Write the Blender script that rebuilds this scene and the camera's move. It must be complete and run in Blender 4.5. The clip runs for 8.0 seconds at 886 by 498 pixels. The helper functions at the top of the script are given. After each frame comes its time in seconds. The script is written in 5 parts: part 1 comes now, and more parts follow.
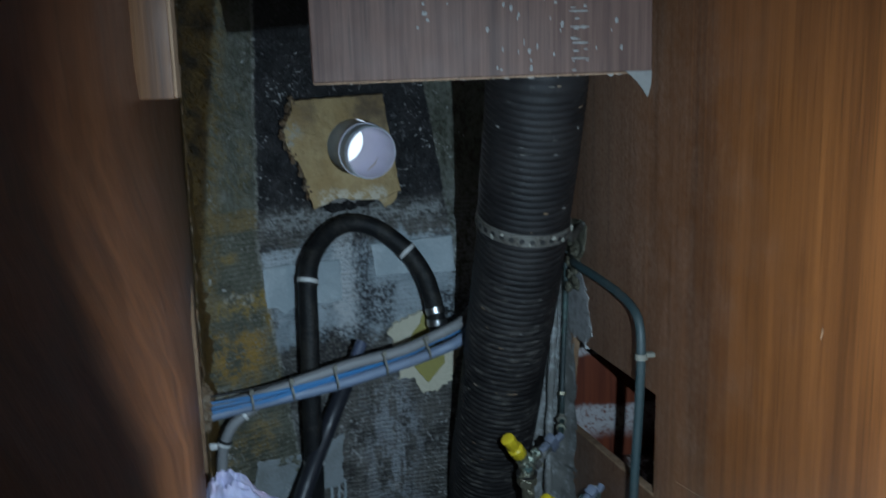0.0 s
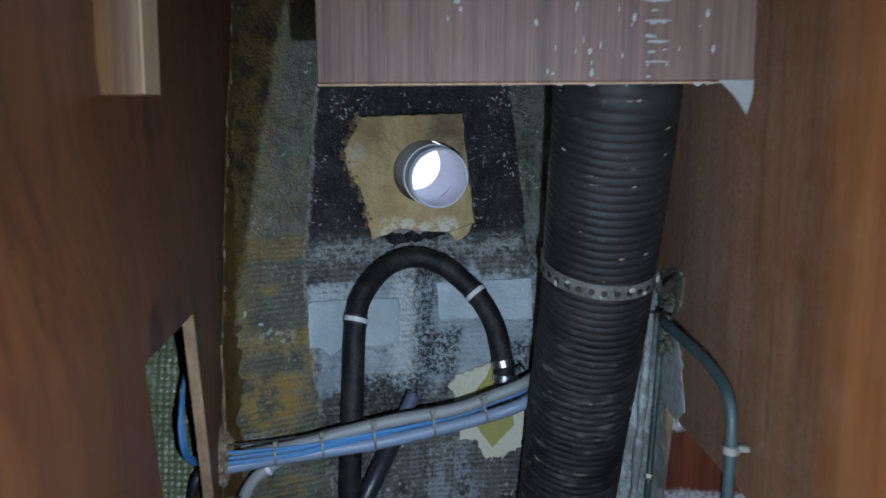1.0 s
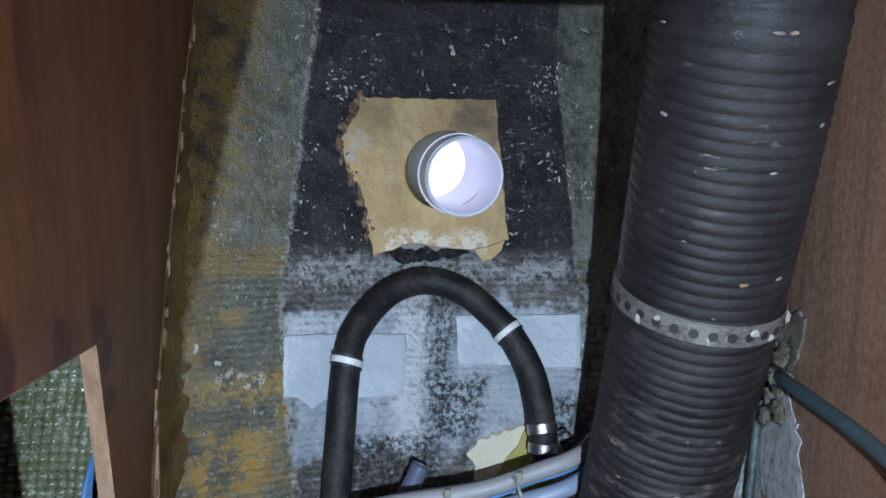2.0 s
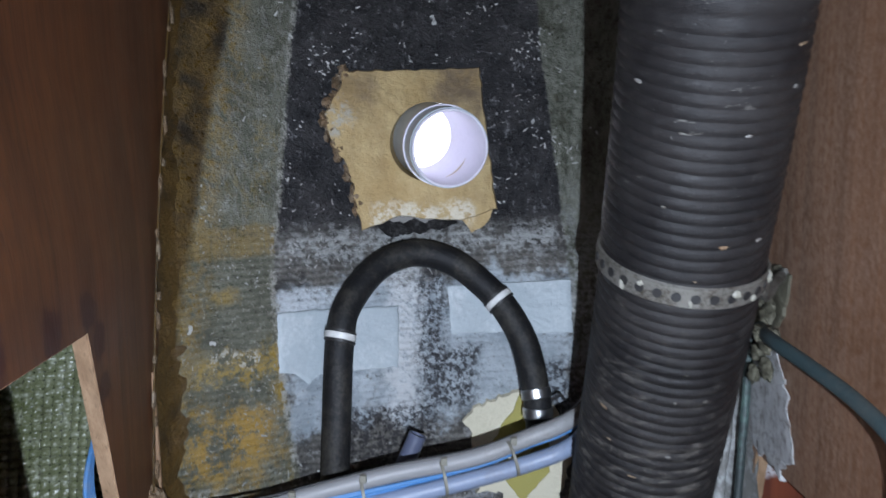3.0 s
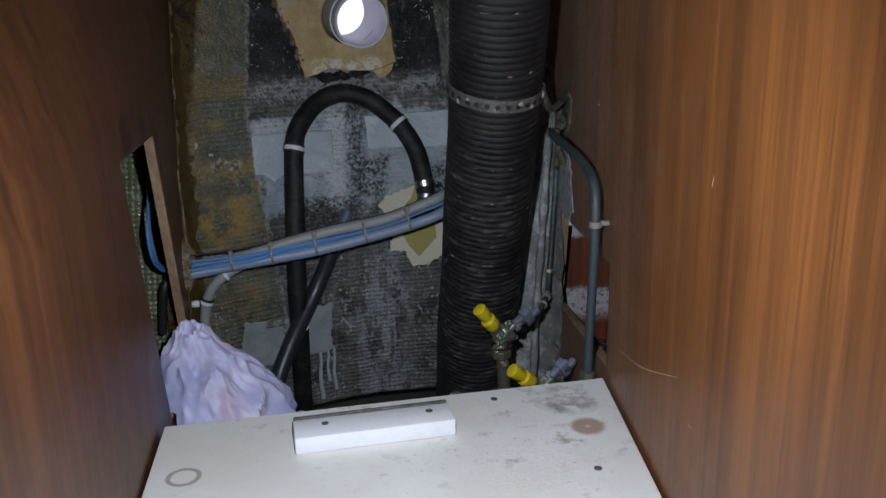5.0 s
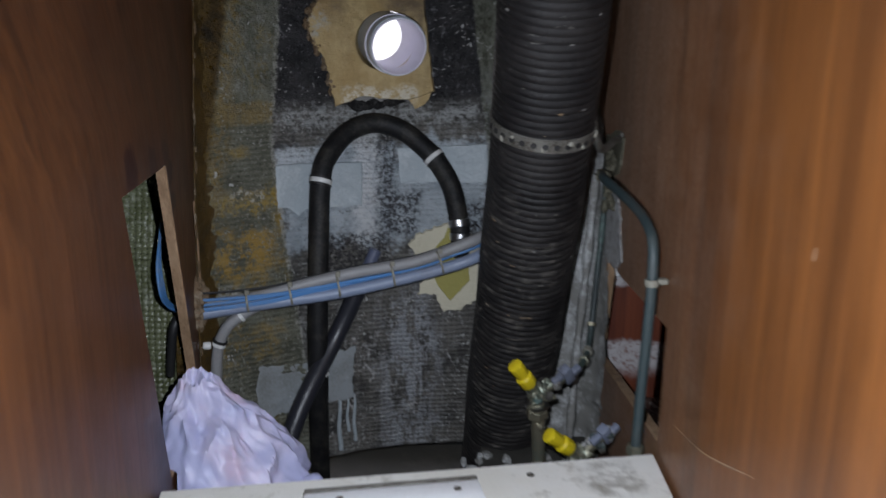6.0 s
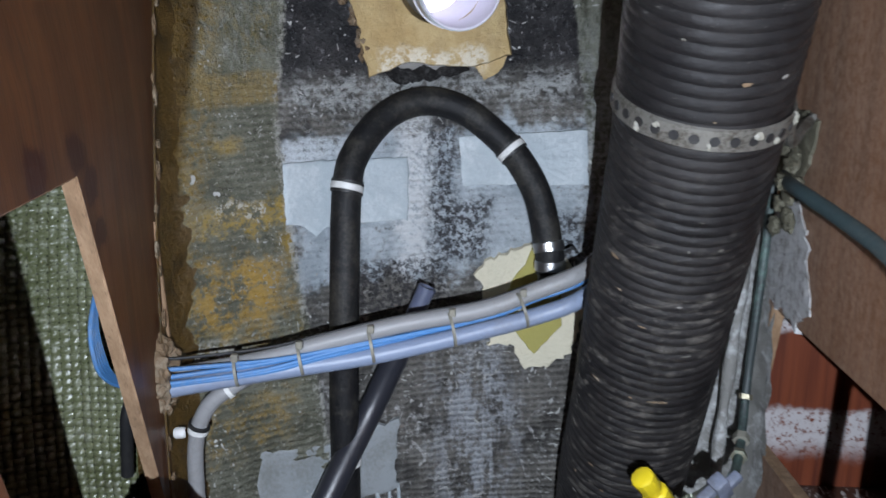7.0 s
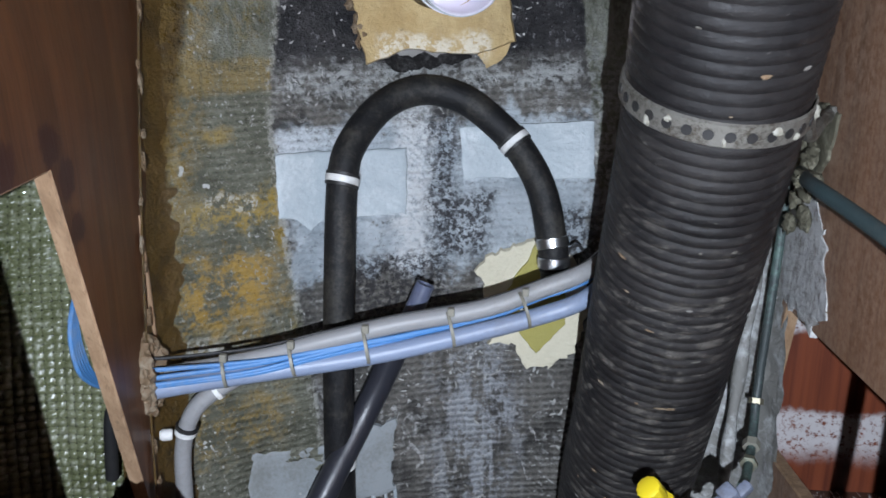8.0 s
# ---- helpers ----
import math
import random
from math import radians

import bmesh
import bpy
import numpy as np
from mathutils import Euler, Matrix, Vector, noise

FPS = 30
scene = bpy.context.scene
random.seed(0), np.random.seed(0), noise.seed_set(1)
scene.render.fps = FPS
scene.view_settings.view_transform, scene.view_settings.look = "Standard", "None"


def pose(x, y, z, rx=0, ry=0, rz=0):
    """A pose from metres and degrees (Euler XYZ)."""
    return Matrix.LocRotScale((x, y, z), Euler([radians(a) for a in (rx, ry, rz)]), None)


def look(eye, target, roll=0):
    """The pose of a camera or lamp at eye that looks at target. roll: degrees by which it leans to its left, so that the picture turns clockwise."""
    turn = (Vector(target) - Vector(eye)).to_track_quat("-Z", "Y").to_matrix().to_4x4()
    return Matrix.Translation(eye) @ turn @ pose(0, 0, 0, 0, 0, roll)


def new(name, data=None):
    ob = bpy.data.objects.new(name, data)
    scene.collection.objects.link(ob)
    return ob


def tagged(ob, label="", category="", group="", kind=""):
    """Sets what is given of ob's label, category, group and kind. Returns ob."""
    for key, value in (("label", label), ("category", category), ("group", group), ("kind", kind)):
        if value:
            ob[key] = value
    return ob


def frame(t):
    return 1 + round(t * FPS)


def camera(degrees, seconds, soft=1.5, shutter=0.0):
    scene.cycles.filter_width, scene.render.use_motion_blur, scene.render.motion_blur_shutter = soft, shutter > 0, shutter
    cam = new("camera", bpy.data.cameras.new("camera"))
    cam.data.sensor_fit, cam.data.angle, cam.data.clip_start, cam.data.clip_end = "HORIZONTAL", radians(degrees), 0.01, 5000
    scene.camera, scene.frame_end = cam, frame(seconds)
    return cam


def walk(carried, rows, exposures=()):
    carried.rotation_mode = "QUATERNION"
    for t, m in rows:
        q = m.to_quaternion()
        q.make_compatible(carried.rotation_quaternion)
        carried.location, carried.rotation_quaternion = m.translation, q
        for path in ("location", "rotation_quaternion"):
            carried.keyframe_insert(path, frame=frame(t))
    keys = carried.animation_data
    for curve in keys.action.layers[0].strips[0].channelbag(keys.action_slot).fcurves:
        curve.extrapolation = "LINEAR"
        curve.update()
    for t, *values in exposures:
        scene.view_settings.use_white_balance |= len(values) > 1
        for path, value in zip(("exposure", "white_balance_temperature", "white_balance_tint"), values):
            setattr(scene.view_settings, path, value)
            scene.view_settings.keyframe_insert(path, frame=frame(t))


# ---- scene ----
cam = camera(53.3, 8.0, shutter=0.4)
PATH = [
    (0, (-0.058, -0.187, -0.013), (0.178, 1.763, -0.392), -1.6),
    (0.1, (-0.058, -0.192, -0.005), (0.145, 1.765, -0.366), -2.4),
    (0.2, (-0.047, -0.199, -0.004), (0.108, 1.766, -0.338), -3.0),
    (0.3, (-0.037, -0.199, -0.003), (0.100, 1.768, -0.337), -2.8),
    (0.4, (-0.024, -0.194, -0.004), (0.116, 1.772, -0.333), -2.5),
    (0.5, (0.001, -0.18, -0.01), (0.125, 1.79, -0.326), -2.0),
    (0.7, (0.028, -0.144, -0.007), (0.048, 1.831, -0.325), 0.0),
    (1, (0.044, -0.037, -0.036), (-0.051, 1.938, -0.332), 0.2),
    (1.2, (0.043, 0.051, -0.048), (-0.052, 2.029, -0.332), 0.4),
    (1.5, (0.03, 0.155, -0.067), (-0.064, 2.139, -0.302), 0.2),
    (1.7, (0.02, 0.189, -0.092), (-0.091, 2.177, -0.281), 2.4),
    (2.8, (0.026, 0.218, -0.083), (-0.117, 2.194, -0.359), 0.4),
    (3, (0.03, 0.203, -0.084), (-0.087, 2.18, -0.366), -0.3),
    (3.5, (0.029, 0.093, -0.071), (-0.006, 2.059, -0.437), -1.1),
    (4, (0.062, -0.067, -0.065), (0.028, 1.877, -0.533), -0.1),
    (4.2, (0.075, -0.113, -0.071), (0.057, 1.825, -0.564), -0.3),
    (4.5, (0.08, -0.19, -0.064), (0.084, 1.728, -0.631), -1.0),
    (4.7, (0.083, -0.204, -0.064), (0.092, 1.711, -0.642), -1.5),
    (5.8, (0.07, -0.172, -0.057), (0.082, 1.755, -0.591), -0.0),
    (6, (0.072, -0.111, -0.063), (0.025, 1.819, -0.585), 0.4),
    (6.2, (0.070, -0.034, -0.077), (-0.007, 1.896, -0.595), 0.2),
    (6.5, (0.054, 0.105, -0.098), (-0.023, 2.03, -0.635), -0.2),
    (7, (0.041, 0.225, -0.102), (-0.13, 2.132, -0.678), -0.6),
    (7.5, (0.042, 0.258, -0.103), (-0.187, 2.152, -0.702), 0.1),
    (8, (0.043, 0.256, -0.103), (-0.139, 2.153, -0.71), -0.3),
]
walk(cam, [(t, look(eye, target, roll)) for t, eye, target, roll in PATH],
     [(0, -0.35, 5300, 1), (0.5, -0.30, 5300, 2), (1.0, 0.2, 5450, 7), (1.5, 1.02, 5500, 11), (3.0, 1.12, 5950, 17), (3.5, 0.68, 6300, 18), (4.0, 0.06, 6450, 18), (4.5, -0.40, 6300, 18),
      (5.8, -0.42, 6250, 18), (6.0, -0.08, 6400, 18), (6.5, 0.72, 6350, 18), (7.0, 1.16, 6200, 17), (8.0, 1.33, 6200, 17)])

# ---- light ----
world = bpy.data.worlds.new("world")
scene.world = world
world.use_nodes = True
sky = world.node_tree.nodes.new("ShaderNodeTexSky")
sky.sky_type, sky.sun_disc, sky.sun_elevation, sky.sun_rotation = "NISHITA", False, radians(40), radians(20)
back = world.node_tree.nodes["Background"]
back.inputs[1].default_value = 0.15
world.node_tree.links.new(sky.outputs[0], back.inputs[0])

# the small torch that lights the locker
torch = bpy.data.lights.new("torch", "SPOT")
torch.energy, torch.color, torch.shadow_soft_size = 17, (0.82, 0.93, 1.0), 0.003
torch.spot_size, torch.spot_blend = radians(150), 1.0
torch_ob = new("torch", torch)
torch_ob.matrix_world = look((0.066, 0.035, -0.097), (0.10, 0.9, -0.45))


# ---- node helpers ----
class Mat:
    """A node material; e() values are sockets or numbers."""

    def __init__(self, name):
        self.m = bpy.data.materials.new(name)
        self.m.use_nodes = True
        self.t = self.m.node_tree
        self.b = self.t.nodes["Principled BSDF"]
        self.co = self.n("ShaderNodeTexCoord").outputs["Object"]
        self.sep = None

    def n(self, kind):
        return self.t.nodes.new(kind)

    def put(self, socket, v):
        if isinstance(v, bpy.types.NodeSocket):
            self.t.links.new(v, socket)
        elif isinstance(v, (tuple, list)) and len(v) == 3 and socket.type == "RGBA":
            socket.default_value = (*v, 1)
        else:
            socket.default_value = v

    def f(self, op, a, b=0.0, c=0.0):
        x = self.n("ShaderNodeMath")
        x.operation = op
        for k, v in enumerate((a, b, c)):
            self.put(x.inputs[k], v)
        return x.outputs[0]

    def xyz(self):
        if not self.sep:
            self.sep = self.n("ShaderNodeSeparateXYZ")
            self.t.links.new(self.co, self.sep.inputs[0])
        return self.sep.outputs

    def noise(self, scale, detail=4, rough=0.6, stretch=(1, 1, 1), shift=(0, 0, 0), warp=0.0):
        mp = self.n("ShaderNodeMapping")
        mp.inputs["Scale"].default_value = stretch
        mp.inputs["Location"].default_value = shift
        self.t.links.new(self.co, mp.inputs[0])
        x = self.n("ShaderNodeTexNoise")
        x.inputs["Scale"].default_value, x.inputs["Detail"].default_value, x.inputs["Roughness"].default_value = scale, detail, rough
        x.inputs["Distortion"].default_value = warp
        self.t.links.new(mp.outputs[0], x.inputs["Vector"])
        return x.outputs[0]

    def step(self, v, lo, hi, a=0.0, b=1.0):
        x = self.n("ShaderNodeMapRange")
        x.interpolation_type = "SMOOTHSTEP"
        for k, w in enumerate((v, lo, hi, a, b)):
            self.put(x.inputs[k], w)
        return x.outputs[0]

    def mix(self, k, a, b):
        x = self.n("ShaderNodeMix")
        x.data_type = "RGBA"
        self.put(x.inputs[0], k)
        self.put(x.inputs[6], a)
        self.put(x.inputs[7], b)
        return x.outputs[2]

    def mul(self, *v):
        r = v[0]
        for w in v[1:]:
            r = self.f("MULTIPLY", r, w)
        return r

    def box(self, u0, u1, w0, w1, edge=0.006, rag=0.02, scale=60):
        """A ragged rectangle in x and z."""
        x, _, z = self.xyz()
        d = self.f("MULTIPLY", self.f("SUBTRACT", self.noise(scale, 5, 0.7, shift=(u0, w0, u1)), 0.5), rag * 2)
        xx, zz = self.f("ADD", x, d), self.f("ADD", z, d)
        return self.mul(self.step(xx, u0 - edge, u0 + edge), self.step(xx, u1 + edge, u1 - edge),
                        self.step(zz, w0 - edge, w0 + edge), self.step(zz, w1 + edge, w1 - edge))

    def spot(self, u, w, r, soft=0.5, rag=0.02, scale=45):
        x, _, z = self.xyz()
        d = self.f("MULTIPLY", self.f("SUBTRACT", self.noise(scale, 5, 0.7, shift=(u, w, r)), 0.5), rag * 2)
        a, b = self.f("SUBTRACT", x, u), self.f("SUBTRACT", z, w)
        q = self.f("SQRT", self.f("ADD", self.mul(a, a), self.mul(b, b)))
        return self.step(self.f("ADD", q, d), r, r * (1 - soft))

    def done(self, colour, rough=0.6, metal=0.0, height=None, depth=0.002, strength=1.0, coat=0.0, spec=0.5):
        self.put(self.b.inputs["Base Color"], colour)
        self.put(self.b.inputs["Roughness"], rough)
        self.put(self.b.inputs["Metallic"], metal)
        self.put(self.b.inputs["Coat Weight"], coat)
        self.put(self.b.inputs["Specular IOR Level"], spec)
        if height is not None:
            bp = self.n("ShaderNodeBump")
            bp.inputs["Strength"].default_value, bp.inputs["Distance"].default_value = strength, depth
            self.t.links.new(height, bp.inputs["Height"])
            self.t.links.new(bp.outputs[0], self.b.inputs["Normal"])
        return self.m


def wood(name, dark, light, worn=0.0, rough=0.42, lines=1.0, bloom_lift=0.0, stains=()):
    """Veneer with upright grain."""
    m = Mat(name)
    broad = m.noise(5, 4, 0.55, (1.0, 1.0, 0.16), warp=0.6)
    fine = m.noise(130, 6, 0.7, (1.0, 1.0, 0.022))
    pore = m.noise(420, 3, 0.6, (1.0, 1.0, 0.03))
    k = m.f("ADD", m.mul(m.step(broad, 0.3, 0.7), 0.35), m.mul(m.step(fine, 0.36, 0.66), 0.65))
    c = m.mix(k, dark, light)
    band = m.noise(30, 5, 0.65, (1.0, 1.0, 0.030), shift=(2, 6, 0), warp=0.3)
    c = m.mix(m.mul(m.step(band, 0.50, 0.68), 0.6), c, tuple(v * 0.55 for v in dark))
    c = m.mix(m.mul(m.step(band, 0.46, 0.34), 0.35), c, tuple(v * 1.25 for v in light))
    c = m.mix(m.mul(m.step(pore, 0.55, 0.72), 0.45 * lines), c, tuple(v * 0.35 for v in dark))
    stain = m.noise(9, 6, 0.65, (1, 1, 0.7), shift=(3, 1, 2))
    c = m.mix(m.mul(m.step(stain, 0.56, 0.75), 0.35), c, tuple(v * 0.45 for v in dark))
    scuff = m.noise(38, 6, 0.75, (1, 1, 0.6), shift=(7, 5, 1))
    c = m.mix(m.mul(m.step(scuff, 0.70, 0.77), 0.18 + worn), c, (0.45, 0.40, 0.34))
    for sy, sz, sr in stains:
        # old water stains round the cut-out
        x, y, z = m.xyz()
        a, b = m.f("SUBTRACT", y, sy), m.f("SUBTRACT", z, sz)
        q = m.f("ADD", m.f("SQRT", m.f("ADD", m.mul(a, a), m.mul(b, b))), m.mul(m.f("SUBTRACT", m.noise(50, 5, 0.7), 0.5), 0.03))
        c = m.mix(m.mul(m.step(q, sr, sr * 0.6), 0.95), c, (0.040, 0.008, 0.003))
    if bloom_lift:
        # pale mould spreading from the hull corner, widened to brighten where torch light fades
        x, y, z = m.xyz()
        far = m.step(m.f("ADD", y, m.mul(m.f("SUBTRACT", m.noise(12, 6, 0.7, shift=(5, 5, 5)), 0.5), 0.4)), 0.38, 0.85)
        c = m.mix(m.mul(far, m.step(m.noise(170, 5, 0.75), 0.15, 0.85), m.step(fine, 0.25, 0.6, 0.55, 1.0), bloom_lift), c, (0.46, 0.325, 0.24))
    r = m.f("ADD", rough - 0.08, m.mul(m.noise(30, 4), 0.2))
    return m.done(c, r, height=m.f("ADD", m.mul(fine, 0.6), m.mul(pore, 0.4)), depth=0.0006, strength=0.5)


def plain(name, colour, rough=0.5, metal=0.0, dirt=0.3, dirt_colour=(0.06, 0.055, 0.045), scale=60, relief=0.0006, spec=0.5, coarse=14):
    """A plain stuff with grime at two scales and a fine relief."""
    m = Mat(name)
    big, small = m.noise(coarse, 5, 0.65), m.noise(scale * 4, 4, 0.7)
    k = m.mul(m.step(m.f("ADD", m.mul(big, 0.65), m.mul(small, 0.35)), 0.45, 0.66), dirt)
    c = m.mix(k, colour, dirt_colour)
    r = m.f("ADD", rough - 0.06, m.mul(m.noise(scale), 0.16))
    return m.done(c, r, metal, m.noise(scale * 2, 5, 0.7), relief, 0.7, spec=spec)


# ---- hull laminate ----
def hull_stuff():
    m = Mat("stained_fibreglass")
    x, y, z = m.xyz()
    n_big, n_mid = m.noise(9, 6, 0.65), m.noise(34, 6, 0.7, shift=(2, 0, 5))
    n_fine, n_grit = m.noise(150, 5, 0.75), m.noise(420, 3, 0.7, shift=(4, 1, 0))
    n_dust = m.noise(260, 5, 0.8, shift=(6, 3, 2))
    streak = m.noise(60, 5, 0.7, (1, 1, 0.22), shift=(1, 2, 3))
    thread = m.noise(190, 4, 0.75, (1, 1, 0.16), shift=(5, 0, 8))
    # the cloth's own rows, bent a little
    rows = m.f("SINE", m.f("ADD", m.mul(z, 1050), m.f("ADD", m.mul(n_mid, 8), m.mul(n_big, 9))))
    cols = m.f("SINE", m.f("ADD", m.mul(x, 880), m.mul(n_fine, 3)))
    # bare dark laminate with pale salts
    lower = m.step(z, -0.165, -0.195)
    c = m.mix(m.step(n_mid, 0.35, 0.7), (0.016, 0.016, 0.018), (0.050, 0.047, 0.048))
    c = m.mix(m.mul(lower, 0.6), c, (0.075, 0.070, 0.063))
    c = m.mix(m.mul(lower, m.step(n_mid, 0.36, 0.60), 0.85), c, (0.20, 0.188, 0.168))
    c = m.mix(m.mul(lower, m.step(n_fine, 0.5, 0.6), m.step(m.noise(26, 5, 0.7, shift=(8, 8, 1)), 0.47, 0.58), 0.75), c, (0.40, 0.40, 0.39))
    c = m.mix(m.mul(m.step(n_fine, 0.60, 0.66), m.step(n_big, 0.42, 0.6), 0.8), c, (0.38, 0.38, 0.38))
    # thin pale runs, threads and salts on the dark top
    top = m.f("SUBTRACT", 1.0, lower)
    salts = m.f("ADD", m.mul(thread, 0.5), m.mul(n_fine, 0.5))
    c = m.mix(m.mul(top, m.step(salts, 0.545, 0.60), m.step(streak, 0.38, 0.6), 0.7), c, (0.27, 0.27, 0.275))
    c = m.mix(m.mul(top, m.step(n_dust, 0.60, 0.66), 0.6), c, (0.36, 0.36, 0.37))
    # pale run below the middle
    c = m.mix(m.mul(m.step(m.f("ABSOLUTE", m.f("ADD", m.f("ADD", x, -0.005), m.mul(m.f("SUBTRACT", n_mid, 0.5), 0.06))), 0.055, 0.01),
                    m.step(z, -0.36, -0.45), m.step(m.f("ADD", m.mul(streak, 0.5), m.mul(n_fine, 0.5)), 0.44, 0.56), 0.85), c, (0.44, 0.46, 0.49))
    # lichen-like white blots in the lower field
    blot = m.mul(m.step(m.noise(52, 6, 0.75, (1, 1, 0.75), shift=(3, 9, 4), warp=0.8), 0.60, 0.63), m.step(n_dust, 0.36, 0.5), m.step(z, -0.38, -0.42))
    c = m.mix(m.mul(blot, 0.9), c, (0.55, 0.54, 0.53))
    # pale smear along the lap
    c = m.mix(m.mul(m.box(-0.150, 0.085, -0.202, -0.180, 0.008, 0.024), m.step(n_fine, 0.42, 0.54), 0.85), c, (0.46, 0.47, 0.46))
    # thin old paint between and under the patches
    paint = m.mix(m.step(n_mid, 0.35, 0.65), (0.34, 0.385, 0.42), (0.54, 0.59, 0.625))
    area = m.box(-0.152, 0.102, -0.345, -0.228, 0.010, 0.05, 38)
    c = m.mix(m.mul(area, m.step(n_fine, 0.70, 0.58)), c, paint)
    c = m.mix(m.mul(m.box(-0.064, -0.036, -0.345, -0.212, 0.008, 0.016), m.step(n_fine, 0.66, 0.47)), c, (0.70, 0.72, 0.73))
    c = m.mix(m.mul(m.box(-0.156, -0.090, -0.243, -0.226, 0.003, 0.010), m.step(n_fine, 0.66, 0.50)), c, (0.60, 0.64, 0.67))
    # mould in the paint
    for u0, u1, w0, w1 in ((-0.038, -0.014, -0.325, -0.206), (-0.03, 0.015, -0.335, -0.285), (0.06, 0.10, -0.36, -0.30), (-0.10, -0.02, -0.40, -0.33)):
        c = m.mix(m.mul(m.box(u0, u1, w0, w1, 0.007, 0.020), m.step(m.noise(210, 5, 0.8, shift=(u0, 3, w0)), 0.46, 0.53), 0.92), c, (0.035, 0.033, 0.036))
    c = m.mix(m.mul(area, m.step(n_dust, 0.64, 0.68), 0.7), c, (0.10, 0.098, 0.095))
    # grey-green chopped-strand strip beside the bulkhead
    edge = m.f("ADD", -0.158, m.mul(m.f("MAXIMUM", m.f("SUBTRACT", -0.22, z), 0.0), 0.14))
    d = m.f("SUBTRACT", m.f("ADD", x, m.f("ADD", m.mul(m.f("SUBTRACT", n_mid, 0.5), 0.008), m.mul(m.f("SUBTRACT", n_fine, 0.5), 0.006))), edge)
    strip = m.step(d, 0.0012, -0.0012)
    rust_edge = m.step(m.f("ADD", x, m.f("ADD", m.mul(m.f("SUBTRACT", n_mid, 0.5), 0.03), m.mul(m.f("ADD", z, 0.2), -0.04))), -0.192, -0.214)
    tan = m.mix(m.step(n_mid, 0.32, 0.68), (0.092, 0.092, 0.066), (0.205, 0.205, 0.155))
    tan = m.mix(m.mul(m.step(rows, 0.1, 0.9), m.step(n_fine, 0.42, 0.58), lower, 0.55), tan, (0.060, 0.060, 0.045))
    tan = m.mix(m.mul(m.step(rows, -0.3, -0.9), m.step(n_dust, 0.45, 0.6), lower, 0.35), tan, (0.34, 0.335, 0.285))
    tan = m.mix(m.mul(top, m.step(thread, 0.50, 0.60), 0.6), tan, (0.27, 0.275, 0.24))
    tan = m.mix(m.mul(rust_edge, m.step(m.f("ADD", m.mul(n_mid, 0.5), m.mul(n_fine, 0.5)), 0.42, 0.58), 0.75), tan, (0.31, 0.205, 0.055))
    tan = m.mix(m.mul(m.step(n_big, 0.50, 0.62), m.step(streak, 0.45, 0.60), m.step(n_fine, 0.42, 0.56), 0.55), tan, (0.30, 0.225, 0.07))
    rough_stain = m.step(m.f("ADD", m.mul(n_mid, 0.55), m.mul(n_fine, 0.45)), 0.43, 0.53)
    tan = m.mix(m.mul(m.spot(-0.182, -0.345, 0.046, 0.7, 0.05), rough_stain, 0.9), tan, (0.42, 0.26, 0.06))
    tan = m.mix(m.mul(m.box(-0.205, -0.128, -0.292, -0.270, 0.005, 0.03), rough_stain, 0.9), tan, (0.40, 0.275, 0.07))
    tan = m.mix(m.mul(m.spot(-0.138, -0.305, 0.020, 0.6, 0.02), 0.85), tan, (0.33, 0.215, 0.035))
    tan = m.mix(m.mul(m.spot(-0.192, -0.225, 0.012, 0.8, 0.016), 0.7), tan, (0.38, 0.26, 0.07))
    tan = m.mix(m.mul(m.box(-0.235, -0.15, -0.194, -0.170, 0.003, 0.006), m.step(thread, 0.36, 0.55, 0.35, 0.85)), tan, (0.27, 0.195, 0.075))
    tan = m.mix(m.mul(m.box(-0.235, -0.15, -0.470, -0.43, 0.012, 0.04), rough_stain, 0.7), tan, (0.33, 0.225, 0.07))
    tan = m.mix(m.mul(m.step(n_dust, 0.575, 0.63), 0.75), tan, (0.43, 0.42, 0.37))
    tan = m.mix(m.mul(m.step(n_grit, 0.60, 0.67), 0.6), tan, (0.045, 0.043, 0.033))
    tan = m.mix(m.mul(m.box(-0.200, -0.165, -0.282, -0.268, 0.003, 0.012), m.step(n_fine, 0.50, 0.56), 0.9), tan, (0.55, 0.54, 0.48))
    tan = m.mix(m.mul(m.spot(-0.20, -0.385, 0.018, 0.8, 0.02), m.step(n_fine, 0.6, 0.45)), tan, (0.55, 0.54, 0.5))
    c = m.mix(strip, c, tan)
    # pale crumbs along the strip's torn edge
    c = m.mix(m.mul(m.step(m.f("ABSOLUTE", d), 0.0034, 0.001), m.step(n_fine, 0.47, 0.55), 0.8), c, (0.46, 0.45, 0.40))
    # rusty resin in the seam
    seam = m.step(m.f("ADD", x, m.f("ADD", m.mul(m.f("SUBTRACT", n_mid, 0.5), 0.012), m.mul(m.f("ADD", z, 0.2), -0.05))), -0.214, -0.222)
    c = m.mix(seam, c, m.mix(m.step(n_mid, 0.35, 0.62), (0.022, 0.014, 0.006), (0.120, 0.072, 0.016)))
    # olive strip behind the duct
    edge2 = m.f("ADD", 0.074, m.mul(m.f("MAXIMUM", m.f("SUBTRACT", 0.0, z), 0.0), 0.11))
    d2 = m.f("SUBTRACT", m.f("ADD", x, m.f("ADD", m.mul(m.f("SUBTRACT", n_mid, 0.5), 0.010), m.mul(m.f("SUBTRACT", n_fine, 0.5), 0.008))), edge2)
    olive = m.mix(m.step(m.f("ADD", m.mul(streak, 0.5), m.mul(thread, 0.5)), 0.38, 0.60), (0.060, 0.061, 0.040), (0.20, 0.205, 0.165))
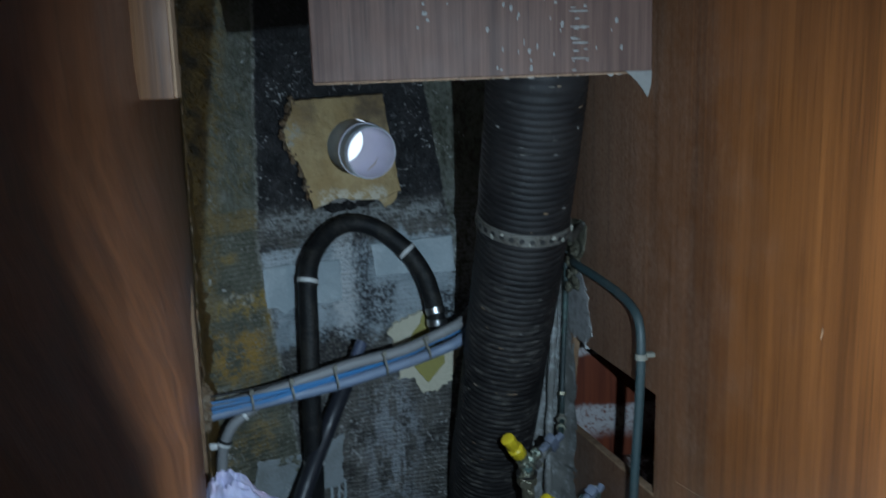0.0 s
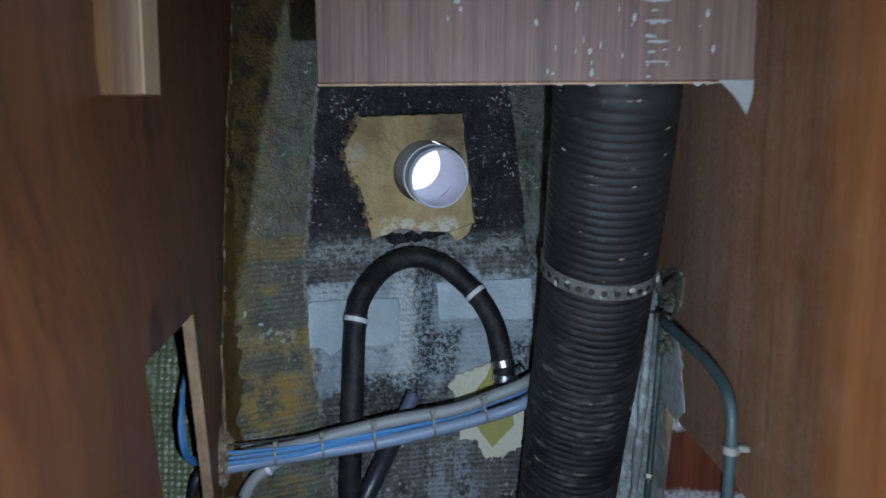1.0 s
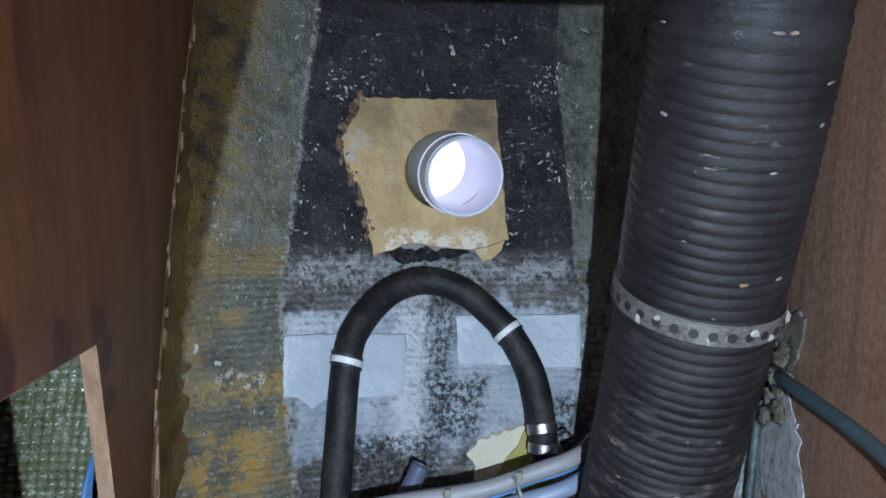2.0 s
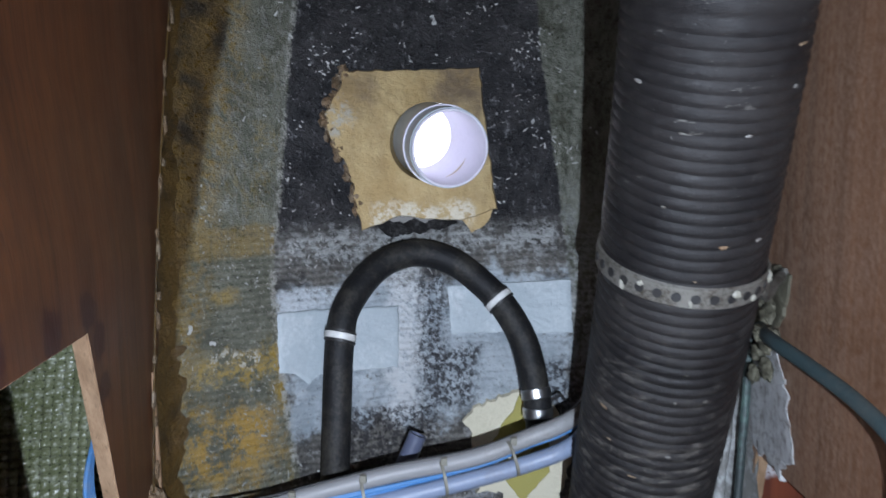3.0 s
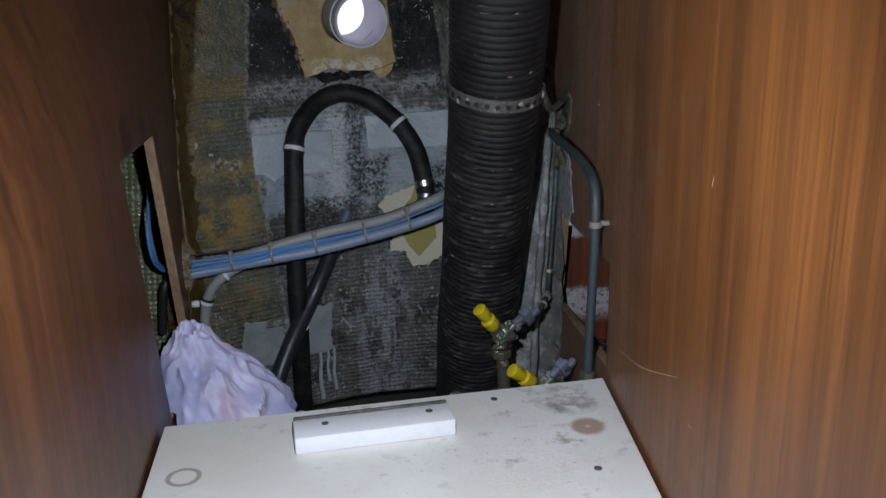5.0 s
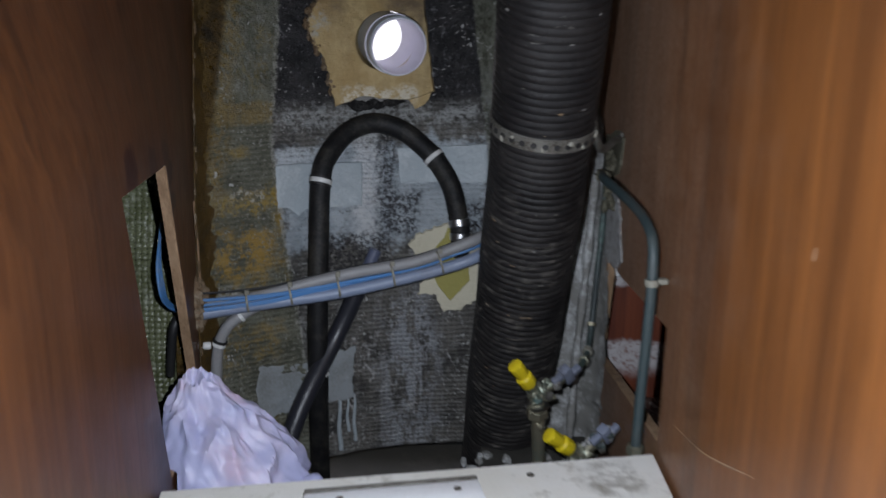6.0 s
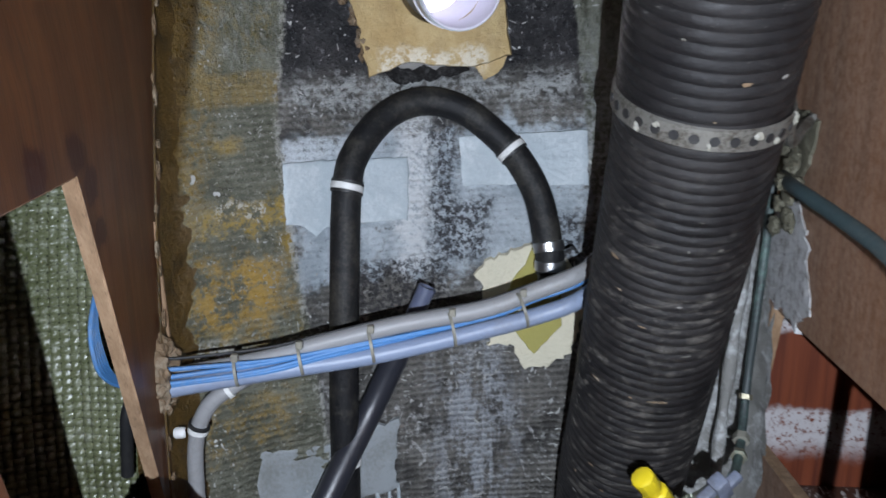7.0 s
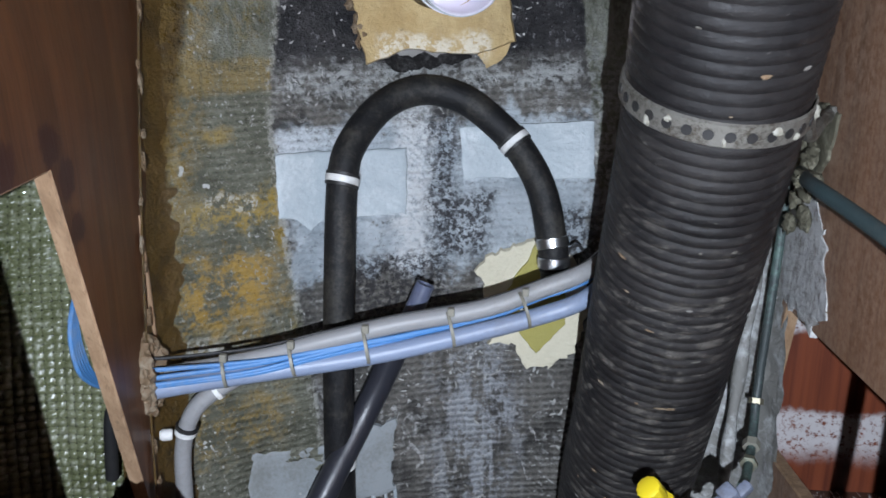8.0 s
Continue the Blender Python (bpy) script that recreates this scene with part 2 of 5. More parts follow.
    olive = m.mix(m.mul(m.step(z, -0.1, -0.25), m.step(n_fine, 0.4, 0.6)), olive, (0.36, 0.37, 0.36))
    c = m.mix(m.mul(m.step(d2, -0.0015, 0.0015), m.step(z, -0.37, -0.33)), c, olive)
    # rows of the roving showing as dark pits and pale crowns
    bare = m.mul(m.f("SUBTRACT", 1.0, area), lower, m.f("SUBTRACT", 1.0, strip))
    pit = m.mul(m.step(m.f("ADD", rows, m.mul(cols, 0.5)), 0.25, 0.9), m.step(n_mid, 0.36, 0.56))
    c = m.mix(m.mul(pit, bare, 0.42), c, (0.026, 0.024, 0.021))
    ridge = m.mul(m.step(rows, -0.2, -0.8), m.step(n_fine, 0.45, 0.58), m.step(n_big, 0.4, 0.58))
    c = m.mix(m.mul(ridge, bare, 0.4), c, (0.31, 0.305, 0.275))
    # splashes of glue
    splash = m.noise(48, 3, 0.6, (1, 1, 0.55), shift=(9, 2, 7))
    c = m.mix(m.step(splash, 0.715, 0.735), c, (0.55, 0.55, 0.53))
    # relief: woven cloth under resin, grit, blisters
    weave = m.mul(m.f("SINE", m.mul(x, 1050)), m.f("SINE", m.mul(z, 1050)))
    h = m.f("ADD", m.mul(rows, lower, m.step(n_big, 0.35, 0.65, -0.05, -0.20)), m.f("ADD", m.f("ADD", m.mul(weave, lower, m.step(n_big, 0.45, 0.6, 0.0, 0.12)), m.mul(n_fine, 1.1)), m.f("ADD", m.mul(n_grit, 0.45), m.f("ADD", m.mul(n_mid, 1.0), m.mul(n_dust, 0.5)))))
    rough = m.step(m.f("ADD", m.mul(n_fine, 0.6), m.mul(n_dust, 0.4)), 0.38, 0.62, 0.58, 0.20)
    return m.done(c, rough, height=h, depth=0.0042, strength=1.0)


HULL = hull_stuff()


def woven_stuff():
    m = Mat("green_woven_fibreglass")
    n1, n2 = m.noise(12, 5, 0.6), m.noise(130, 4, 0.7)
    c = m.mix(m.step(n1, 0.35, 0.65), (0.075, 0.085, 0.036), (0.15, 0.16, 0.09))
    c = m.mix(m.mul(m.step(n2, 0.5, 0.66), 0.5), c, (0.34, 0.35, 0.27))
    x, y, z = m.xyz()
    # shade in the recesses of the weave, darkened into the colour
    gap_shade = m.mul(m.step(m.f("ABSOLUTE", m.f("SINE", m.mul(x, math.pi / 0.0070))), 0.55, 0.15), m.step(m.f("ABSOLUTE", m.f("SINE", m.mul(z, math.pi / 0.0064))), 0.55, 0.15))
    c = m.mix(m.mul(gap_shade, 0.8), c, (0.012, 0.014, 0.008))
    c = m.mix(m.mul(m.step(m.noise(26, 5, 0.7, shift=(1, 4, 2)), 0.52, 0.66), 0.5), c, (0.05, 0.048, 0.022))
    return m.done(c, m.step(n2, 0.3, 0.7, 0.20, 0.42), height=n2, depth=0.0008, coat=0.3)


WOVEN = woven_stuff()
VENEER = wood("brown_veneer", (0.112, 0.037, 0.0085), (0.200, 0.070, 0.016), bloom_lift=0.85)
# same veneer for the left side, its shade put in as darker colours
VENEER_SHADED = wood("shaded_brown_veneer", (0.066, 0.022, 0.007), (0.124, 0.044, 0.013), stains=((0.688, -0.190, 0.016), (0.704, -0.214, 0.014), (0.712, -0.24, 0.012), (0.630, -0.190, 0.016), (0.55, -0.185, 0.026), (0.80, -0.50, 0.03)))
END_GRAIN = wood("ply_edge", (0.22, 0.13, 0.07), (0.38, 0.25, 0.15), 0.1, 0.7)
CLEAT = wood("orange_softwood", (0.085, 0.034, 0.010), (0.155, 0.070, 0.022), 0.05, 0.55)
LAMINATE = wood("faded_red_laminate", (0.055, 0.024, 0.016), (0.132, 0.074, 0.052), 0.2, 0.62)


def mouldy_red():
    m = Mat("mouldy_red_veneer")
    x, y, z = m.xyz()
    g = m.noise(80, 5, 0.6, (1, 1, 0.04))
    c = m.mix(m.step(g, 0.3, 0.7), (0.085, 0.018, 0.008), (0.18, 0.043, 0.016))
    n = m.noise(150, 4, 0.8)
    w = m.noise(26, 5, 0.7)
    zz = m.f("ADD", z, m.mul(m.f("SUBTRACT", w, 0.5), 0.03))
    band = m.mul(m.step(zz, -0.483, -0.493), m.step(zz, -0.545, -0.515))
    band = m.f("MAXIMUM", band, m.step(zz, -0.412, -0.402))
    c = m.mix(m.mul(band, m.step(n, 0.38, 0.5)), c, (0.50, 0.47, 0.47))
    return m.done(c, 0.5, height=g, depth=0.0005)


MOULDY_RED = mouldy_red()


def flaked_stuff():
    m = Mat("flaked_dark_shelf")
    g = m.noise(60, 5, 0.7, (0.25, 1, 1))
    c = m.mix(m.step(g, 0.3, 0.7), (0.030, 0.014, 0.009), (0.075, 0.030, 0.017))
    k = m.mul(m.step(m.noise(70, 5, 0.75, (1, 0.3, 1), shift=(2, 1, 0), warp=1.0), 0.52, 0.58), m.step(m.noise(260, 4, 0.8), 0.40, 0.52))
    return m.done(m.mix(k, c, (0.50, 0.47, 0.45)), 0.6, height=g, depth=0.001)


FLAKED = flaked_stuff()


def board_stuff():
    m = Mat("stained_cream_board")
    n1, n2, n3 = m.noise(7, 5, 0.6), m.noise(40, 5, 0.7), m.noise(260, 3, 0.7)
    c = m.mix(m.step(n1, 0.35, 0.65), (0.77, 0.745, 0.675), (0.85, 0.84, 0.80))
    c = m.mix(m.mul(m.step(n2, 0.54, 0.70), m.step(n1, 0.43, 0.55), 0.7), c, (0.30, 0.27, 0.21))
    c = m.mix(m.mul(m.step(n3, 0.68, 0.74), 0.6), c, (0.16, 0.14, 0.11))
    x, y, z = m.xyz()

    def ring(u, v, r, w):
        a, b = m.f("SUBTRACT", x, u), m.f("SUBTRACT", y, v)
        q = m.f("SQRT", m.f("ADD", m.mul(a, a), m.mul(b, b)))
        q = m.f("ADD", q, m.mul(m.f("SUBTRACT", n2, 0.5), 0.004))
        return m.step(m.f("ABSOLUTE", m.f("SUBTRACT", q, r)), w, w * 0.3)
    c = m.mix(m.mul(ring(-0.134, 0.446, 0.0125, 0.003), 0.7), c, (0.22, 0.20, 0.14))
    c = m.mix(m.mul(ring(0.213, 0.515, 0.008, 0.011), 0.8), c, (0.36, 0.20, 0.11))
    c = m.mix(m.mul(ring(0.205, 0.57, 0.012, 0.028), m.step(n2, 0.4, 0.6), 0.55), c, (0.20, 0.18, 0.14))
    return m.done(c, 0.45, height=n3, depth=0.0004)


BOARD = board_stuff()
RUBBER = plain("black_rubber", (0.007, 0.007, 0.008), 0.55, 0, 0.6, (0.058, 0.053, 0.043), 90, 0.0014, 0.3, 34)


def duct_stuff():
    m = Mat("dusty_grey_duct")
    n1, n2, n3 = m.noise(11, 5, 0.65, (1, 1, 1.4)), m.noise(42, 6, 0.78, (1, 1, 3.5), warp=0.4), m.noise(300, 3, 0.7)
    n4 = m.noise(24, 6, 0.75, (1, 1, 0.5), shift=(4, 2, 9))
    x, y, z = m.xyz()
    low = m.step(z, -0.14, -0.36)
    c = m.mix(m.step(n1, 0.35, 0.65), (0.0105, 0.0097, 0.0102), (0.021, 0.019, 0.0187))
    c = m.mix(m.mul(m.step(n2, 0.49, 0.60), m.step(n4, 0.40, 0.60), low, 0.6), c, (0.135, 0.122, 0.106))
    c = m.mix(m.mul(m.step(n2, 0.62, 0.68), m.step(n4, 0.46, 0.56), 0.5), c, (0.22, 0.21, 0.19))
    c = m.mix(m.mul(m.step(n3, 0.70, 0.74), 0.4), c, (0.32, 0.31, 0.29))
    return m.done(c, m.step(m.f("ADD", m.mul(n2, 0.5), m.mul(n4, 0.5)), 0.36, 0.60, 0.34, 0.66), height=m.f("ADD", n2, m.mul(n3, 0.4)), depth=0.0010, spec=0.3)


DUCT = duct_stuff()
STEEL = plain("dull_steel", (0.55, 0.55, 0.55), 0.3, 1.0, 0.25)
RUSTY = plain("rusty_strap", (0.165, 0.158, 0.14), 0.5, 0.4, 0.95, (0.045, 0.036, 0.024), 120, 0.001, coarse=60)
CABLE_GREY = plain("grey_cable", (0.27, 0.27, 0.275), 0.45, 0, 0.45, (0.16, 0.15, 0.13))
CABLE_LILAC = plain("pale_blue_grey_sheath", (0.22, 0.27, 0.38), 0.4, 0, 0.4, (0.17, 0.16, 0.16))
CABLE_BLUE = plain("blue_cable", (0.07, 0.21, 0.46), 0.4, 0, 0.6, (0.22, 0.26, 0.33))
BLACK_SHADE = plain("black_shade", (0.015, 0.015, 0.016), 0.5, 0, 0.2)
TIE = plain("yellowed_nylon", (0.23, 0.22, 0.18), 0.45, 0, 0.3)
TIE_WHITE = plain("white_nylon", (0.70, 0.70, 0.68), 0.45, 0, 0.25)
PIPE_DARK = plain("dark_blue_grey_plastic", (0.022, 0.023, 0.030), 0.34, 0, 0.3, (0.07, 0.068, 0.066))
PIPE_BLUE = plain("blue_grey_plastic", (0.10, 0.115, 0.18), 0.35, 0, 0.2)
TEAL = plain("verdigris_pipe", (0.033, 0.052, 0.056), 0.5, 0, 0.6, (0.075, 0.082, 0.078), 70)
COPPER_GREEN = plain("dark_copper_pipe", (0.045, 0.055, 0.055), 0.5, 0.2, 0.7, (0.16, 0.27, 0.23), 60)
BRASS = plain("green_brass", (0.30, 0.27, 0.19), 0.42, 0.7, 0.7, (0.17, 0.24, 0.21), 80)
YELLOW = plain("yellow_plastic", (0.78, 0.60, 0.015), 0.4, 0, 0.12, (0.30, 0.22, 0.03))
LEVER = plain("blue_grey_lever", (0.20, 0.225, 0.30), 0.45, 0, 0.5)
PVC_WHITE = plain("white_pvc", (0.78, 0.75, 0.84), 0.7, 0, 0.08)
PVC_GREY = plain("blue_grey_pvc", (0.50, 0.55, 0.60), 0.32, 0, 0.3)
WHITE_PAINT = plain("white_plastic", (0.84, 0.85, 0.87), 0.4, 0, 0.15, (0.35, 0.33, 0.30))
GREY_PATCH = plain("grey_blue_painted_laminate", (0.34, 0.385, 0.41), 0.40, 0, 0.55, (0.55, 0.58, 0.59), 70, 0.0014, coarse=30)
GREY_WORN = plain("worn_grey_paint", (0.27, 0.29, 0.30), 0.5, 0, 0.6, (0.14, 0.14, 0.12), 70, 0.001)
CREAM = plain("cream_filler", (0.62, 0.57, 0.43), 0.6, 0, 0.35, (0.36, 0.31, 0.20), 90, 0.003)
OLIVE = plain("olive_foam", (0.33, 0.29, 0.07), 0.6, 0, 0.3, (0.20, 0.17, 0.05), 90, 0.002)
MOSSY = plain("mossy_grey_crust", (0.085, 0.078, 0.052), 0.65, 0, 0.7, (0.24, 0.225, 0.16), 70, 0.004, coarse=50)
WHITE_CRUST = plain("white_lime_crust", (0.50, 0.50, 0.50), 0.7, 0, 0.85, (0.15, 0.12, 0.10), 60, 0.003, coarse=70)
TABBING = plain("whitened_grey_laminate", (0.20, 0.195, 0.18), 0.6, 0, 0.9, (0.55, 0.56, 0.56), 45, 0.004, coarse=30)
CRUST = plain("brown_resin_crust", (0.17, 0.11, 0.06), 0.6, 0, 0.7, (0.33, 0.29, 0.22), 90, 0.004, coarse=40)
GLUE = plain("dried_glue", (0.20, 0.192, 0.18), 0.5, 0, 0.3)
# paled so that the unseen linings bounce more torch light
CABIN = plain("cabin_lining", (0.38, 0.33, 0.27), 0.7, 0, 0.3)
TAR = plain("black_tar", (0.011, 0.010, 0.010), 0.85, 0, 0.5, (0.10, 0.098, 0.095), 120, 0.004, 0.2, coarse=110)
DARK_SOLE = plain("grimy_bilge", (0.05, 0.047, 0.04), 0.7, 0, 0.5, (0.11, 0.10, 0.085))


def pad_stuff():
    m = Mat("buff_plywood_pad")
    n1, n2, n3 = m.noise(24, 6, 0.7), m.noise(130, 5, 0.75), m.noise(60, 5, 0.7, (1, 1, 0.2), shift=(3, 3, 1))
    c = m.mix(m.step(n1, 0.32, 0.68), (0.40, 0.275, 0.115), (0.50, 0.375, 0.185))
    c = m.mix(m.mul(m.step(n3, 0.45, 0.65), 0.35), c, (0.25, 0.165, 0.075))
    upper = m.f("MAXIMUM", m.spot(0.0, -0.045, 0.05, 0.8, 0.04), m.mul(m.spot(-0.10, -0.05, 0.032, 0.8, 0.03), 0.8))
    c = m.mix(m.mul(upper, m.step(n1, 0.35, 0.6, 0.45, 0.9)), c, (0.125, 0.085, 0.055))
    c = m.mix(m.mul(m.spot(-0.117, -0.08, 0.022, 0.6, 0.03), m.step(n2, 0.42, 0.58), 0.8), c, (0.40, 0.385, 0.34))
    c = m.mix(m.mul(m.box(-0.08, 0.01, -0.175, -0.156, 0.006, 0.014), m.step(n2, 0.42, 0.55), 0.85), c, (0.66, 0.61, 0.50))
    c = m.mix(m.mul(m.step(n2, 0.62, 0.70), 0.5), c, (0.14, 0.10, 0.06))
    return m.done(c, m.step(n2, 0.3, 0.7, 0.5, 0.7), height=m.f("ADD", n2, n1), depth=0.0018)


BUFF = pad_stuff()


def bag_stuff():
    m = Mat("thin_lilac_plastic")
    n1, n2 = m.noise(16, 4, 0.6), m.noise(55, 5, 0.7)
    c = m.mix(m.step(n1, 0.45, 0.62), (0.42, 0.43, 0.64), (0.55, 0.52, 0.70))
    c = m.mix(m.mul(m.step(n1, 0.58, 0.72), 0.5), c, (0.64, 0.44, 0.55))
    m.b.inputs["Subsurface Weight"].default_value = 0.2
    m.b.inputs["Subsurface Radius"].default_value = (0.01, 0.008, 0.01)
    return m.done(c, 0.46, height=n2, depth=0.0012, strength=0.4)


BAG = bag_stuff()


# ---- mesh helpers ----
def link_mesh(name, bm, mats, parent=None, label="", smooth=True):
    me = bpy.data.meshes.new(name)
    bm.normal_update()
    bm.to_mesh(me)
    bm.free()
    for mt in mats if isinstance(mats, (list, tuple)) else [mats]:
        me.materials.append(mt)
    if smooth:
        me.polygons.foreach_set("use_smooth", [True] * len(me.polygons))
        me.set_sharp_from_angle(angle=radians(38))
    ob = new(name, me)
    if parent:
        ob.parent = parent
    return tagged(ob, label)


def part(name, bm, material, parent, label="", smooth=True):
    return link_mesh(name, bm, material, parent, label, smooth)


def thing(name, label, category, kind="", group=""):
    return tagged(new(name), label, category, group, kind)


def spline(pts, n=10):
    """A smooth line through the points."""
    p = [Vector(v) for v in pts]
    p = [p[0] * 2 - p[1]] + p + [p[-1] * 2 - p[-2]]
    out = []
    for i in range(1, len(p) - 2):
        a, b, c, d = p[i - 1:i + 3]
        for k in range(n):
            t = k / n
            out.append(0.5 * ((2 * b) + (c - a) * t + (2 * a - 5 * b + 4 * c - d) * t * t + (3 * b - a - 3 * c + d) * t ** 3))
    return out + [p[-2]]


def sweep(bm, line, radius, seg=14, caps=True, hollow=0.0):
    """A tube along a line; radius is a number or a function of the share of the length."""
    up, rings = Vector((0.13, 0.2, 1)).normalized(), []
    n = len(line)
    side = None
    for i, q in enumerate(line):
        tan = (line[min(i + 1, n - 1)] - line[max(i - 1, 0)]).normalized()
        if side is None:
            side = tan.cross(up)
            if side.length < 0.2:
                side = tan.cross(Vector((1, 0, 0)))
        side = (side - tan * side.dot(tan)).normalized()
        other = tan.cross(side)
        r = radius(i / (n - 1)) if callable(radius) else radius
        rings.append([bm.verts.new(q + (side * math.cos(a) + other * math.sin(a)) * r) for a in (2 * math.pi * k / seg for k in range(seg))])
    for a, b in zip(rings, rings[1:]):
        for k in range(seg):
            bm.faces.new((a[k], a[(k + 1) % seg], b[(k + 1) % seg], b[k]))
    if hollow:
        for ring, q, inward in ((rings[0], line[0], line[1] - line[0]), (rings[-1], line[-1], line[-2] - line[-1])):
            d = inward.normalized() * hollow * 3
            lip = [bm.verts.new(q + (v.co - q) * (1 - 0.22)) for v in ring]
            deep = [bm.verts.new(v.co + d) for v in lip]
            for k in range(seg):
                j = (k + 1) % seg
                bm.faces.new((ring[k], ring[j], lip[j], lip[k]))
                bm.faces.new((lip[k], lip[j], deep[j], deep[k]))
            bm.faces.new(deep)
    elif caps:
        bm.faces.new(list(reversed(rings[0])))
        bm.faces.new(rings[-1])
    bmesh.ops.recalc_face_normals(bm, faces=bm.faces)
    return bm


def tube(name, pts, radius, material, parent, label="", seg=14, n=10, hollow=0.0):
    return part(name, sweep(bmesh.new(), spline(pts, n), radius, seg, hollow=hollow), material, parent, label)


def ring_band(name, line, at, radius, width, thick, material, parent, label="", seg=28):
    """A closed band of rectangular section round a line at one place."""
    i = min(range(len(line)), key=lambda k: (line[k] - Vector(at)).length)
    tan = (line[min(i + 1, len(line) - 1)] - line[max(i - 1, 0)]).normalized()
    return band(name, line[i], tan, radius, width, thick, material, parent, label, seg)


def band(name, centre, tan, radius, width, thick, material, parent, label="", seg=28):
    side = tan.cross(Vector((0, 0, 1)))
    side = (side if side.length > 0.1 else tan.cross(Vector((0, 1, 0)))).normalized()
    other = tan.cross(side)
    bm, rings = bmesh.new(), []
    for r, h in ((radius, -0.5), (radius + thick, -0.42), (radius + thick, 0.42), (radius, 0.5)):
        rings.append([bm.verts.new(centre + tan * h * width + (side * math.cos(a) + other * math.sin(a)) * r) for a in (2 * math.pi * k / seg for k in range(seg))])
    for a, b in zip(rings, rings[1:] + rings[:1]):
        for k in range(seg):
            bm.faces.new((a[k], a[(k + 1) % seg], b[(k + 1) % seg], b[k]))
    bmesh.ops.recalc_face_normals(bm, faces=bm.faces)
    return part(name, bm, material, parent, label)


def block(bm, lo, hi, m=None, bevel=0.0, seg=2):
    """A box between two corners, with rounded edges, moved by m."""
    lo, hi = Vector(lo), Vector(hi)
    made = bmesh.ops.create_cube(bm, size=1)["verts"]
    for v in made:
        v.co = Vector([lo[i] + (v.co[i] + 0.5) * (hi[i] - lo[i]) for i in range(3)])
    if bevel:
        edges = list({e for v in made for e in v.link_edges})
        r = bmesh.ops.bevel(bm, geom=edges, offset=bevel, segments=seg, affect="EDGES", profile=0.5)
        made = list({v for f in r["faces"] for v in f.verts} | {v for v in made if v.is_valid})
    if m is not None:
        bmesh.ops.transform(bm, matrix=m, verts=made)
    return bm


def lathe(bm, profile, m, seg=20):
    """A turned shape: (radius, height) rows about z, moved by m."""
    rings = [[bm.verts.new(m @ Vector((r * math.cos(a), r * math.sin(a), h))) for a in (2 * math.pi * k / seg for k in range(seg))] for r, h in profile]
    for a, b in zip(rings, rings[1:]):
        for k in range(seg):
            bm.faces.new((a[k], a[(k + 1) % seg], b[(k + 1) % seg], b[k]))
    bm.faces.new(list(reversed(rings[0])))
    bm.faces.new(rings[-1])
    return bm


def along(a, b):
    """The pose whose z runs from a to b."""
    a, b = Vector(a), Vector(b)
    return Matrix.Translation(a) @ (b - a).to_track_quat("Z", "Y").to_matrix().to_4x4()


def dab(name, at, size, seed, parent, mat=GLUE, label=""):
    """A small uneven lump."""
    b = bmesh.new()
    bmesh.ops.create_icosphere(b, subdivisions=3, radius=1)
    for v in b.verts:
        k = 1 + 0.5 * noise.noise(v.co * 1.7 + Vector((seed, 0, 0))) + 0.3 * noise.noise(v.co * 4 + Vector((0, seed, 0)))
        v.co = Vector(at) + Vector([v.co[i] * size[i] * k for i in range(3)])
    return part(name, b, mat, parent, label)


# ---- the hull ----
def hull_y(x, z):
    """The hull's inside: curved amidships, straight past the left bulkhead."""
    x = max(x, -0.24)
    return 1.10002 + 0.26432 * x + 0.52361 * z - 1.15512 * x * x + 0.45402 * z * z


MOUTH, OUTLET = Vector((-0.0080, 0.965, -0.1055)), Vector((-0.045, 1.085, -0.096))
AXIS = (MOUTH - OUTLET).normalized()


def grid_sheet(bm, xs, zs, height, keep=None):
    vs = {}
    for i, u in enumerate(xs):
        for k, w in enumerate(zs):
            if keep is None or keep(u, w):
                vs[i, k] = bm.verts.new((u, hull_y(u, w) - height(u, w), w))
    for (i, k), v in vs.items():
        q = [vs.get(j) for j in ((i, k), (i + 1, k), (i + 1, k + 1), (i, k + 1))]
        if all(q):
            bm.faces.new(q)
    return bm


def lumps(u, w):
    return 0.005 * noise.noise((u * 14, w * 14, 0)) + 0.0018 * noise.noise((u * 60, w * 60, 3)) + 0.0008 * noise.noise((u * 160, w * 160, 5))


def hull_relief(u, w):
    h = lumps(u, w)
    if u < -0.158 + max(0, -0.22 - w) * 0.14:
        h += 0.003
    if w < -0.178:
        h += 0.0025
    if u < -0.20:
        h += 0.22 * max(0, -0.205 - u) if u > -0.25 else 0.01
    return h


def off_axis(u, w):
    p = Vector((u, hull_y(u, w), w)) - MOUTH
    return (p - AXIS * p.dot(AXIS)).length


hull = tagged(link_mesh("hull", grid_sheet(bmesh.new(), np.linspace(-0.25, 0.249, 136).tolist(), np.linspace(-0.618, 0.62, 312).tolist(), hull_relief,
                                           lambda u, w: off_axis(u, w) > 0.04), HULL), "stained dark fibreglass hull side with old paint", "hull", kind="structure")


def weave_relief(u, w):
    pu, pw = u / 0.0070, w / 0.0064
    fu, fw = math.sin(math.pi * pu), math.sin(math.pi * pw)
    over = (math.floor(pu) + math.floor(pw)) % 2
    h = 0.0038 * (abs(fu) ** 0.6 if over else abs(fw) ** 0.6) * (0.35 + 0.65 * (abs(fw) if over else abs(fu)) ** 0.5)
    return h * (0.8 + 0.5 * noise.noise((u * 20, w * 20, 1))) + 0.006 * noise.noise((u * 7, w * 7, 8)) + 0.8 * max(0.0, -0.30 - u) ** 1.6 / (0.06 ** 0.6 + max(0.0, -0.30 - u) ** 0.6)


